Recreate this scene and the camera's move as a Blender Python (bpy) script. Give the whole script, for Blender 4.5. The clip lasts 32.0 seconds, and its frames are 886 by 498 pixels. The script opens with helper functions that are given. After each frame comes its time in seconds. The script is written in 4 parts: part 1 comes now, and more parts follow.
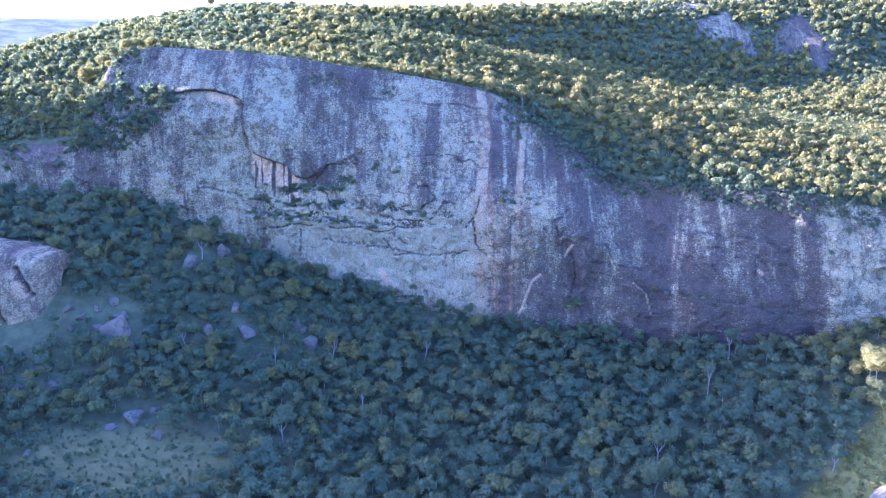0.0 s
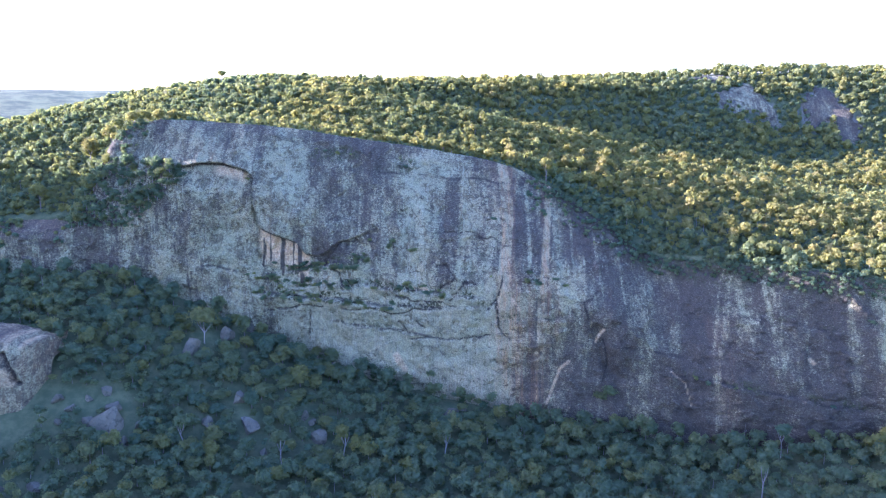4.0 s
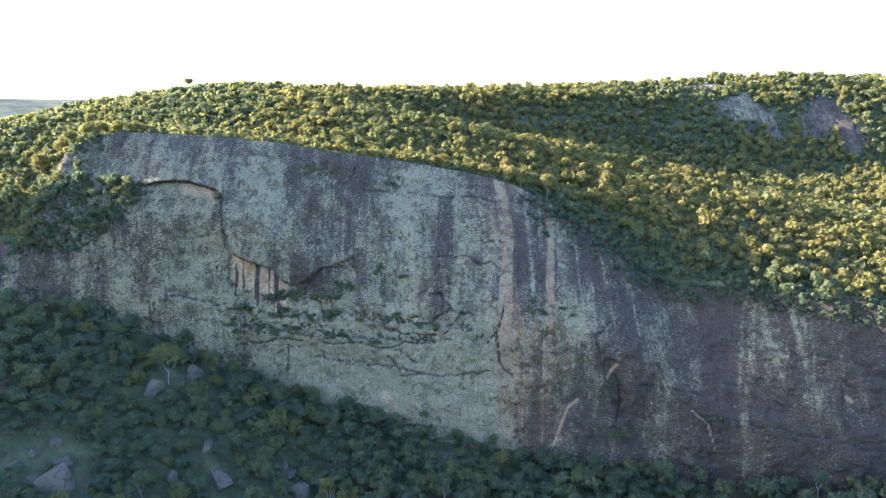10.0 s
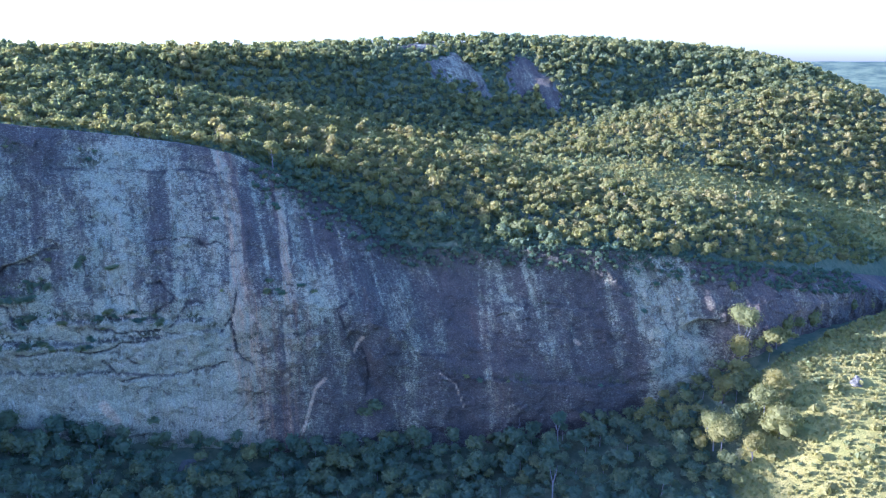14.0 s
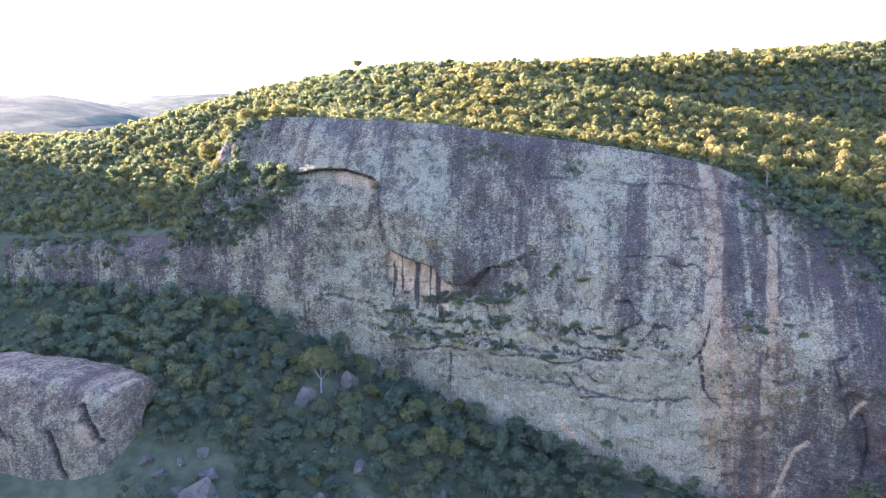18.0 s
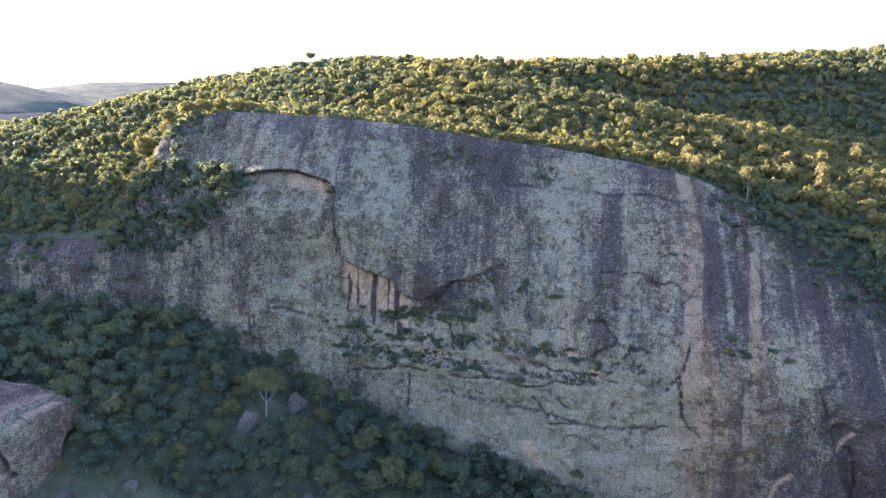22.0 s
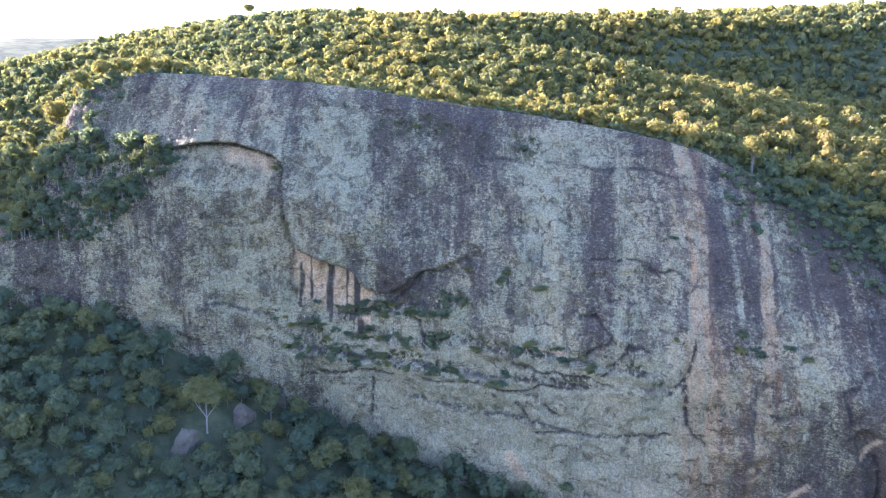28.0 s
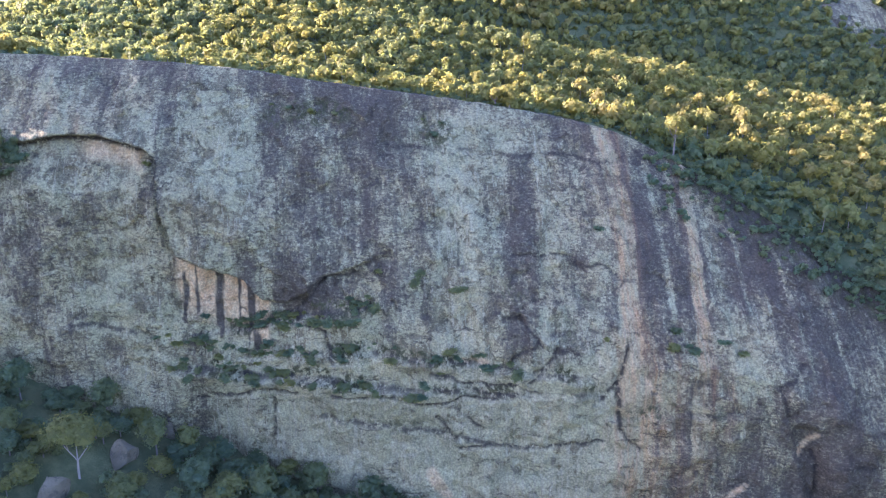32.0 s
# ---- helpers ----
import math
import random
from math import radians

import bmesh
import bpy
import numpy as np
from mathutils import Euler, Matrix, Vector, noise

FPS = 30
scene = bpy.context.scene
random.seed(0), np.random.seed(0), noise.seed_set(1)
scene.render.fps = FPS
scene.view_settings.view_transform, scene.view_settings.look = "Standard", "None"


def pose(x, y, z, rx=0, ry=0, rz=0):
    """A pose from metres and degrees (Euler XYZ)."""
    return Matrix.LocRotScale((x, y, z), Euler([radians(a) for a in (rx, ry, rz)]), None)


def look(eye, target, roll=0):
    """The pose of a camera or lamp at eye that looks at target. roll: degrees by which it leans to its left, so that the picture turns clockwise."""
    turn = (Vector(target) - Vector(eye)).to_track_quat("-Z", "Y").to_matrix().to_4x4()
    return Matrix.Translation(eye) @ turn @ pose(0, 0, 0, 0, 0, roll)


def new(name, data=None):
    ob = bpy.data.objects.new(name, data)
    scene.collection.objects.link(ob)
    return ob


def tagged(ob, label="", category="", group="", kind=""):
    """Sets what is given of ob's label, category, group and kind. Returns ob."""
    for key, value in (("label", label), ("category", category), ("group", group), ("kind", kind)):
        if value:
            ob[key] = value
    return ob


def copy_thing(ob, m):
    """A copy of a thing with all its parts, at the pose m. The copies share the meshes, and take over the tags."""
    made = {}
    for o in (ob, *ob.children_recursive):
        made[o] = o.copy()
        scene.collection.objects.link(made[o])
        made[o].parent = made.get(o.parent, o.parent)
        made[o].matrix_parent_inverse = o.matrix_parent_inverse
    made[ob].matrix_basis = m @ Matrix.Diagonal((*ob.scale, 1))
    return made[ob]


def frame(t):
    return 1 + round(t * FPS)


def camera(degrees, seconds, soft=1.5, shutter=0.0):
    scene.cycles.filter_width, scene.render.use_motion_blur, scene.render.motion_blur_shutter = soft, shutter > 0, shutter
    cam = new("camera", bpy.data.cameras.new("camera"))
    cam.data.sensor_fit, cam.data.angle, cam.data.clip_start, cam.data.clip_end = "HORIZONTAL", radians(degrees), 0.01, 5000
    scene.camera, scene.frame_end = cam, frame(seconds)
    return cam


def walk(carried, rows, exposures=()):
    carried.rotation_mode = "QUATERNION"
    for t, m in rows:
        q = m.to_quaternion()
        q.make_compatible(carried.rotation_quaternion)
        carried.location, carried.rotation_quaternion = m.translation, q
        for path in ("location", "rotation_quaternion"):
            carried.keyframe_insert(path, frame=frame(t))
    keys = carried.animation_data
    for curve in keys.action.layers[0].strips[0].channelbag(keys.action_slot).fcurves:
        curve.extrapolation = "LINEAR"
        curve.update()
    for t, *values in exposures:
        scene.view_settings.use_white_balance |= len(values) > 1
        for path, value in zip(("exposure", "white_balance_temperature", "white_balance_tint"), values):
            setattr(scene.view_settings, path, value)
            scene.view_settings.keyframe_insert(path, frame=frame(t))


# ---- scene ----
cam = camera(60.60, 32.0, 1.2)
# seconds, east, north, up, turn to the left, pitch, roll
PATH = [
    (0, -0.01, 0.03, -0.00, -0.615, -16.486, 0.240), (0.5, -0.59, 2.23, 0.11, -0.581, -15.212, 0.264), (1, -1.07, 4.29, 0.15, -0.492, -14.489, 0.250),
    (1.5, -1.50, 6.29, 0.14, -0.564, -14.182, 0.216), (2, -1.97, 8.35, 0.11, -0.539, -14.153, 0.268), (2.5, -2.52, 10.48, 0.10, -0.540, -14.150, 0.295),
    (3, -3.13, 12.69, 0.10, -0.571, -13.460, 0.283), (3.5, -3.74, 14.89, 0.10, -0.402, -12.118, 0.266), (4, -4.28, 17.03, 0.13, -0.147, -11.410, 0.262),
    (4.5, -4.80, 19.08, 0.16, 0.016, -11.083, 0.219), (6.5, -6.96, 27.04, -0.11, -0.058, -10.943, 0.346), (7, -7.42, 29.03, -0.12, -0.050, -10.886, 0.353),
    (7.5, -7.88, 30.98, -0.07, -0.030, -10.865, 0.344), (8, -8.39, 32.95, 0.02, -0.019, -10.856, 0.379), (8.5, -8.89, 34.96, 0.11, -0.002, -10.828, 0.360),
    (9, -9.36, 36.96, 0.18, 0.004, -10.829, 0.412), (9.5, -9.80, 38.82, 0.28, 0.041, -10.812, 0.373), (10, -10.24, 40.47, 0.39, -2.333, -10.740, 0.259),
    (10.5, -10.63, 42.04, 0.42, -8.808, -10.692, 0.394), (11, -10.90, 43.69, 0.29, -12.780, -10.636, 0.417), (11.5, -11.06, 45.51, 0.11, -14.551, -10.569, 0.342),
    (12, -11.15, 47.45, 0.01, -15.610, -11.707, 0.051), (12.5, -11.23, 49.35, 0.04, -16.310, -12.751, -0.128), (13, -11.28, 51.09, 0.11, -18.237, -13.289, -0.154),
    (13.5, -11.29, 52.77, 0.16, -22.677, -13.504, -0.036), (14, -11.17, 54.46, 0.15, -23.755, -13.516, 0.003), (14.5, -10.86, 56.09, 0.15, -24.398, -13.524, 0.015),
    (16.5, -8.42, 63.49, -0.26, -26.736, -13.451, -0.247), (17, -8.43, 66.37, -0.96, -17.975, -13.126, -1.117), (17.5, -9.33, 69.12, -1.78, 0.180, -12.198, -1.885),
    (17.6, -9.60, 69.61, -1.94, 2.788, -12.092, -2.056), (17.7, -9.90, 70.08, -2.08, 5.019, -11.965, -1.800), (18, -10.82, 71.37, -2.44, 11.463, -11.702, -1.763),
    (18.5, -12.07, 73.24, -2.71, 16.685, -11.519, -1.318), (19, -12.70, 74.96, -2.61, 17.045, -11.619, -0.736), (19.5, -12.98, 76.64, -2.36, 12.763, -11.850, -0.393),
    (20, -13.32, 78.37, -2.16, 9.359, -11.970, -0.164), (20.5, -13.90, 80.21, -2.05, 8.721, -11.989, -0.103), (21, -14.68, 82.14, -2.01, 8.253, -11.993, -0.122),
    (21.5, -15.49, 84.08, -1.98, 7.852, -12.024, -0.040), (22, -16.21, 86.00, -1.96, 7.547, -12.044, -0.048), (22.5, -16.82, 87.90, -1.99, 7.220, -12.724, -0.068),
    (23, -17.38, 89.81, -2.07, 7.055, -14.009, -0.074), (23.5, -17.93, 91.73, -2.17, 6.975, -14.658, -0.049), (24, -18.52, 93.68, -2.23, 7.030, -14.942, -0.010),
    (24.5, -19.16, 95.65, -2.25, 7.001, -14.955, 0.012), (26.5, -22.01, 103.50, -2.21, 6.882, -15.015, 0.070), (27, -22.43, 105.40, -2.18, 6.809, -14.985, 0.064),
    (27.5, -22.78, 107.27, -2.13, 5.193, -15.022, 0.099), (28, -23.20, 109.18, -1.98, 3.443, -15.089, 0.113), (28.5, -23.72, 111.17, -1.73, 2.619, -15.213, 0.165),
    (29, -24.25, 113.22, -1.52, 1.817, -15.286, 0.170), (29.5, -24.71, 115.27, -1.45, 1.035, -15.340, 0.158), (30, -25.09, 117.32, -1.50, 0.290, -15.345, 0.210),
    (30.5, -25.35, 119.38, -1.60, -0.395, -15.330, 0.210), (31, -25.50, 121.41, -1.75, -0.963, -15.308, 0.214), (31.5, -25.56, 123.34, -1.89, -3.073, -15.512, 0.132),
    (32, -25.54, 125.09, -1.98, -4.639, -16.927, -0.011),
]


def eye_pose(x, y, z, turn, pitch, roll):
    return Matrix.Translation((x, y, z)) @ pose(0, 0, 0, 90 + pitch, 0, turn) @ pose(0, 0, 0, 0, 0, roll)


EXPOSURE = [
    (0.0, 3.11, 4270, 56), (1.0, 3.06, 4410, 51), (2.0, 3.03, 4400, 47), (4.0, 2.83, 4590, 45), (8.0, 2.66, 5000, 39), (9.5, 2.56, 5130, 36), (10.5, 2.51, 4850, 34),
    (11.5, 2.26, 4120, 38), (14.0, 2.33, 4100, 40), (17.0, 2.5, 4130, 43), (18.0, 3.01, 5220, 53), (19.0, 2.56, 5220, 53), (22.0, 2.46, 5220, 51), (24.0, 2.92, 5220, 51), (27.0, 2.93, 5120, 47), (32.0, 2.97, 5200, 46),
]
walk(cam, [(t, eye_pose(*row)) for t, *row in PATH], EXPOSURE)

# ---- sky and sun: low sun behind the cliff, ahead and to the left ----
SUN_UP, SUN_WAY = radians(14.6), Vector((-0.937, 0.349, 0)).normalized()
world = bpy.data.worlds.new("sky")
scene.world = world
world.use_nodes = True
sky = world.node_tree.nodes.new("ShaderNodeTexSky")
sky.sky_type, sky.sun_disc = "NISHITA", False
sky.sun_elevation, sky.sun_rotation = SUN_UP, math.atan2(SUN_WAY.x, SUN_WAY.y)
sky.air_density, sky.dust_density, sky.ozone_density = 1.0, 1.6, 1.0
backing = world.node_tree.nodes["Background"]
backing.inputs["Strength"].default_value = 0.10
world.node_tree.links.new(sky.outputs[0], backing.inputs["Color"])
sun = new("sun", bpy.data.lights.new("sun", "SUN"))
sun.data.energy, sun.data.angle, sun.data.color = 5.0, radians(0.53), (1.0, 0.79, 0.49)
sun.matrix_world = look((0, 0, 0), -(SUN_WAY * math.cos(SUN_UP) + Vector((0, 0, math.sin(SUN_UP)))))


# ---- mesh and noise tools ----
def mesh_of(name, verts, quads=None, tris=None, mats=(), slots=None, smooth=False, **attributes):
    """A mesh from arrays: corners, four-sided and three-sided faces, in that order; attributes hold a colour a corner."""
    me = bpy.data.meshes.new(name)
    quads = np.zeros((0, 4), int) if quads is None else np.asarray(quads, int)
    tris = np.zeros((0, 3), int) if tris is None else np.asarray(tris, int)
    loops = np.r_[quads.ravel(), tris.ravel()]
    starts = np.r_[np.arange(len(quads)) * 4, len(quads) * 4 + np.arange(len(tris)) * 3]
    me.vertices.add(len(verts))
    me.vertices.foreach_set("co", np.asarray(verts, np.float32).ravel())
    me.loops.add(len(loops))
    me.loops.foreach_set("vertex_index", loops.astype(np.int32))
    me.polygons.add(len(starts))
    me.polygons.foreach_set("loop_start", starts.astype(np.int32))
    for m in mats:
        me.materials.append(m)
    if slots is not None:
        me.polygons.foreach_set("material_index", np.asarray(slots, np.int32))
    me.polygons.foreach_set("use_smooth", np.full(len(starts), smooth))
    for key, values in attributes.items():
        layer = me.attributes.new(key, "FLOAT_COLOR", "POINT")
        layer.data.foreach_set("color", np.c_[values, np.ones(len(verts))].astype(np.float32).ravel())
    me.update(calc_edges=True)
    return me


def part(name, me, parent, label=""):
    ob = new(name, me)
    ob.parent = parent
    return tagged(ob, label) if label else ob


def hashed(i, j, seed):
    n = (i.astype(np.int64) * 374761393 + j.astype(np.int64) * 668265263 + seed * 974711) & 0x7FFFFFFF
    n = ((n ^ (n >> 13)) * 1274126177) & 0x7FFFFFFF
    return ((n ^ (n >> 16)) & 0xFFFF) / 65535.0


def vnoise(x, y, seed=0):
    """Smooth noise from 0 to 1, one lump a unit."""
    i, j = np.floor(x), np.floor(y)
    u, v = x - i, y - j
    u, v = u * u * (3 - 2 * u), v * v * (3 - 2 * v)
    a, b = hashed(i, j, seed), hashed(i + 1, j, seed)
    c, d = hashed(i, j + 1, seed), hashed(i + 1, j + 1, seed)
    return (a * (1 - u) + b * u) * (1 - v) + (c * (1 - u) + d * u) * v


def fbm(x, y, seed=0, octaves=4):
    total, size, norm = 0, 1.0, 0
    for k in range(octaves):
        total = total + size * vnoise(x * 2**k + 17.3 * k, y * 2**k - 9.1 * k, seed + k)
        norm += size
        size *= 0.5
    return total / norm


def ease(a, b, x):
    s = np.clip((x - a) / (b - a), 0, 1)
    return s * s * (3 - 2 * s)


# ---- the lie of the land ----
# plan of the cliff along x: foot line, foot height, rim line, rim height, height where the wall starts to lean back
FX = (-190, -150, -128, -120, -112, -104, -96, -84, -60, -30, 0, 18, 28, 45, 62, 100, 125, 145, 160, 185, 240)
FOOT_Y = (268, 263, 259, 258, 257, 256, 255, 253, 251, 245, 237, 232, 230, 225, 219, 204, 198, 194, 197, 203, 222)
FOOT_Z = (-56, -54, -53, -52, -52, -53, -56, -61, -71, -82, -87, -89, -90, -91, -91, -87, -77, -68, -68, -70, -82)
RIM_Y = (272, 268, 267, 268.5, 270, 271.5, 272, 272, 271, 270, 269, 266, 264, 252.5, 239.5, 217, 210, 206.5, 207, 212, 230)
RIM_Z = (-44, -42, -40, -29, -14, -9.5, -8, -8.5, -10, -14.2, -18.6, -22.5, -27, -37.5, -47.5, -46.5, -49.5, -53, -56, -60.5, -73)
BEND_Z = (-48, -46, -46, -44, -42, -38, -33, -30, -32, -53, -57, -57, -57, -62, -74, -84, -76, -67, -65, -65, -78)


def smooth_interp(x, xs, ys):
    """Monotone cubic through the plan's stations."""
    xs, ys = np.asarray(xs, float), np.asarray(ys, float)
    d = np.diff(ys) / np.diff(xs)
    m = np.r_[d[0], np.where(d[1:] * d[:-1] > 0, 2 * d[1:] * d[:-1] / (d[1:] + d[:-1] + 1e-12), 0), d[-1]]
    x = np.clip(x, xs[0], xs[-1])
    i = np.clip(np.searchsorted(xs, x) - 1, 0, len(xs) - 2)
    h = xs[i + 1] - xs[i]
    s = (x - xs[i]) / h
    return (ys[i] * (1 + 2 * s) * (1 - s) ** 2 + m[i] * h * s * (1 - s) ** 2
            + ys[i + 1] * s * s * (3 - 2 * s) + m[i + 1] * h * s * s * (s - 1))


def face_y(x, z):
    """How far north the wall stands at x and height z, before its relief."""
    fy, fz = smooth_interp(x, FX, FOOT_Y), smooth_interp(x, FX, FOOT_Z)
    ry, rz, bz = smooth_interp(x, FX, RIM_Y), smooth_interp(x, FX, RIM_Z), smooth_interp(x, FX, BEND_Z)
    low = 0.08 * (z - fz)
    lean = np.clip((z - bz) / np.maximum(rz - bz, 3.0), 0, 1.6) ** 1.25
    return fy + low + (ry - fy - 0.08 * (rz - fz)) * lean


LOW_X = (-260, -160, -110, -60, 0, 60, 100, 140, 200, 300)
LOW_Y = (40, 120, 160, 185, 210, 235, 262)
LOW = (
    (-104, -104, -105, -108, -110, -110, -106, -98, -92, -90),
    (-98, -98, -102, -106, -110, -108, -101, -90, -82, -80),
    (-93, -94, -100, -104, -107, -103, -93, -80, -72, -70),
    (-88, -90, -97, -100, -104, -101, -89, -73, -65, -66),
    (-78, -80, -83, -92, -100, -99, -84, -67, -62, -64),
    (-66, -68, -68, -77, -92, -96, -80, -64, -64, -64),
    (-56, -54, -56, -66, -88, -90, -78, -64, -66, -66),
)
HIGH_X = (-220, -150, -90, -30, 30, 90, 150, 220, 330, 480)
HIGH_Y = (200, 230, 265, 290, 320, 350, 385, 425, 520)
HIGH = (
    (-50, -50, -45, -45, -45, -45, -60, -64, -66, -66),
    (-48, -48, -40, -38, -42, -44, -46, -50, -50, -55),
    (-44, -41, -24, -22, -28, -35, -41, -45, -45, -50),
    (-36, -31, -16, -18, -23, -29, -36, -35, -32, -45),
    (-25, -17, -8, -9, -15, -27, -31, -25, -17, -38),
    (-20, -7, 0, -1, -10, -22, -25, -16, -8, -34),
    (-20, -2.5, 5.5, 4.5, 4.5, 2, 0.5, 4, 3, -27),
    (-24, -6, 4.5, 3.5, 4.5, 8, 12.5, 13.5, 8, -19),
    (-60, -30, -20, -20, -15, -10, -5, 0, -10, -50),
)


def plan_height(x, y, xs, ys, rows):
    """Smooth heights between the stations of a plan."""
    x, y = np.broadcast_arrays(np.asarray(x, float), np.asarray(y, float))
    cols = np.stack([smooth_interp(x, xs, r) for r in rows], -1)
    yc = np.clip(y, ys[0], ys[-1])
    ys = np.asarray(ys, float)
    i = np.clip(np.searchsorted(ys, yc) - 1, 0, len(ys) - 2)
    s = (yc - ys[i]) / (ys[i + 1] - ys[i])

    def col(k):
        return np.take_along_axis(cols, np.clip(k, 0, len(ys) - 1)[..., None], -1)[..., 0]

    def tilt(k):
        a, b = np.clip(k - 1, 0, len(ys) - 1), np.clip(k + 1, 0, len(ys) - 1)
        return (col(b) - col(a)) / (ys[b] - ys[a])

    h = ys[i + 1] - ys[i]
    return (col(i) * (1 + 2 * s) * (1 - s) ** 2 + tilt(i) * h * s * (1 - s) ** 2
            + col(i + 1) * s * s * (3 - 2 * s) - tilt(i + 1) * h * s * s * (1 - s))


def low_ground(x, y):
    fy, fz = smooth_interp(x, FX, FOOT_Y), smooth_interp(x, FX, FOOT_Z)
    h = plan_height(x, y, LOW_X, LOW_Y, LOW)
    at_foot = plan_height(x, fy, LOW_X, LOW_Y, LOW)
    return h + (fz - 4.5 - at_foot) * np.exp(-np.abs(fy - y) / 16)


def high_ground(x, y):
    ry, rz = smooth_interp(x, FX, RIM_Y), smooth_interp(x, FX, RIM_Z)
    h = plan_height(x, y, HIGH_X, HIGH_Y, HIGH)
    at_rim = plan_height(x, ry, HIGH_X, HIGH_Y, HIGH)
    return h + (rz - at_rim) * np.exp(-np.abs(y - ry) / 18)


def far_land(x, y):
    """Hills and plateaus to the horizon."""
    r, a = np.hypot(x, y), np.degrees(np.arctan2(x, y))
    h = -70 + 12 * (fbm(x / 400, y / 400, 61) - 0.5)
    h = h + 79 * np.exp(-(((a + 38) / np.where(a < -38, 24, 11)) ** 2 + ((r - 1150) / 430) ** 2)) * (0.93 + 0.09 * fbm(x / 150, y / 150, 62)) + 5 * fbm(x / 9, y / 9, 64, 2) * ease(600, 800, r)
    ring = 88 * ease(-38, -31, a) + 40 * (1 - ease(-38, -31, a))
    h = h + ring * ease(1900, 2600, r) * (0.86 + 0.16 * fbm(a / 6 + 9, r * 0 + 3, 63)) * ease(-100, -60, -np.abs(a))
    return h


def ground(x, y):
    """Height of the land at x, y; the chord behind the wall of the cliff included."""
    x, y = np.broadcast_arrays(np.asarray(x, float), np.asarray(y, float))
    fy, ry = smooth_interp(x, FX, FOOT_Y) + 2, smooth_interp(x, FX, RIM_Y) + 1
    s = np.clip((y - fy) / (ry - fy), 0, 1)
    lo, hi = low_ground(x, np.minimum(y, fy)), high_ground(x, np.maximum(y, ry))
    h = lo * (1 - s) + hi * s
    h = h + 1.6 * (fbm(x / 18, y / 18, 51) - 0.5) * np.clip(np.abs(y - (fy + ry) / 2) / 40, 0, 1)
    out = np.maximum(np.maximum(ease(330, 650, x), ease(280, 520, -x)), np.maximum(ease(440, 640, y), ease(-20, 260, -y)))
    h = h * (1 - out) + far_land(x, y) * out
    # hollows on the hill that lie in shade
    for cx, cy, rx, ry_, deep in ((10, 359, 34, 15, 8), (52, 366, 22, 12, 6), (150, 372, 26, 12, 5), (225, 358, 34, 14, 7), (90, 366, 26, 12, 6)):
        h = h - deep * np.exp(-(((x - cx) / rx) ** 2 + ((y - cy) / ry_) ** 2))
    # unseen ridge added to the west, its crest shaped to shade the valley
    shade_crest = np.interp(y, (277, 311, 327, 338, 349, 361, 367, 380), (28, 34, 42, 50, 54, 57, 58, 58))
    return h + (shade_crest - h) * np.exp(-(((x + 400) / 17) ** 2)) * ease(150, 240, y) * (1 - ease(378, 390, y))


# ---- materials ----
def material(name):
    m = bpy.data.materials.new(name)
    m.use_nodes = True
    n, l = m.node_tree.nodes, m.node_tree.links
    return m, n, l, n["Principled BSDF"]


def mixed(n, l, fac, a, b, mode="MIX"):
    """A colour mix; each input a socket, a colour or a number."""
    k = n.new("ShaderNodeMix")
    k.data_type, k.blend_type = "RGBA", mode
    for sock, value in ((k.inputs[0], fac), (k.inputs[6], a), (k.inputs[7], b)):
        if isinstance(value, bpy.types.NodeSocket):
            l.new(value, sock)
        elif isinstance(value, tuple):
            sock.default_value = (*value, 1)
        else:
            sock.default_value = value
    return k.outputs[2]


def maths(n, l, op, a, b=0.0, clamp=False):
    k = n.new("ShaderNodeMath")
    k.operation, k.use_clamp = op, clamp
    for sock, value in zip(k.inputs, (a, b)):
        if isinstance(value, bpy.types.NodeSocket):
            l.new(value, sock)
        else:
            sock.default_value = value
    return k.outputs[0]


def grain(n, l, scale, detail=4.0, rough=0.6, stretch=(1, 1, 1), warp=0.0):
    """Noise at real size; warp bends it by so many metres."""
    co = n.new("ShaderNodeTexCoord")
    mp = n.new("ShaderNodeMapping")
    mp.inputs["Scale"].default_value = stretch
    place = co.outputs["Object"]
    if warp:
        w = n.new("ShaderNodeTexNoise")
        w.inputs["Scale"].default_value, w.inputs["Detail"].default_value = 0.35, 3
        l.new(place, w.inputs["Vector"])
        k = n.new("ShaderNodeVectorMath")
        k.operation = "MULTIPLY_ADD"
        l.new(w.outputs["Color"], k.inputs[0])
        k.inputs[1].default_value = (2 * warp, 2 * warp, 2 * warp)
        l.new(place, k.inputs[2])
        place = k.outputs[0]
    l.new(place, mp.inputs[0])
    t = n.new("ShaderNodeTexNoise")
    t.inputs["Scale"].default_value, t.inputs["Detail"].default_value, t.inputs["Roughness"].default_value = scale, detail, rough
    l.new(mp.outputs[0], t.inputs["Vector"])
    return t.outputs["Fac"]


def band(n, l, value, lo, hi):
    """0 below lo, 1 above hi."""
    k = n.new("ShaderNodeMapRange")
    k.interpolation_type = "SMOOTHSTEP"
    l.new(value, k.inputs[0])
    for sock, v in ((k.inputs[1], lo), (k.inputs[2], hi)):
        if isinstance(v, bpy.types.NodeSocket):
            l.new(v, sock)
        else:
            sock.default_value = v
    return k.outputs[0]


def bumped(n, l, bsdf, height, strength, distance):
    b = n.new("ShaderNodeBump")
    b.inputs["Strength"].default_value, b.inputs["Distance"].default_value = strength, distance
    l.new(height, b.inputs["Height"])
    l.new(b.outputs[0], bsdf.inputs["Normal"])


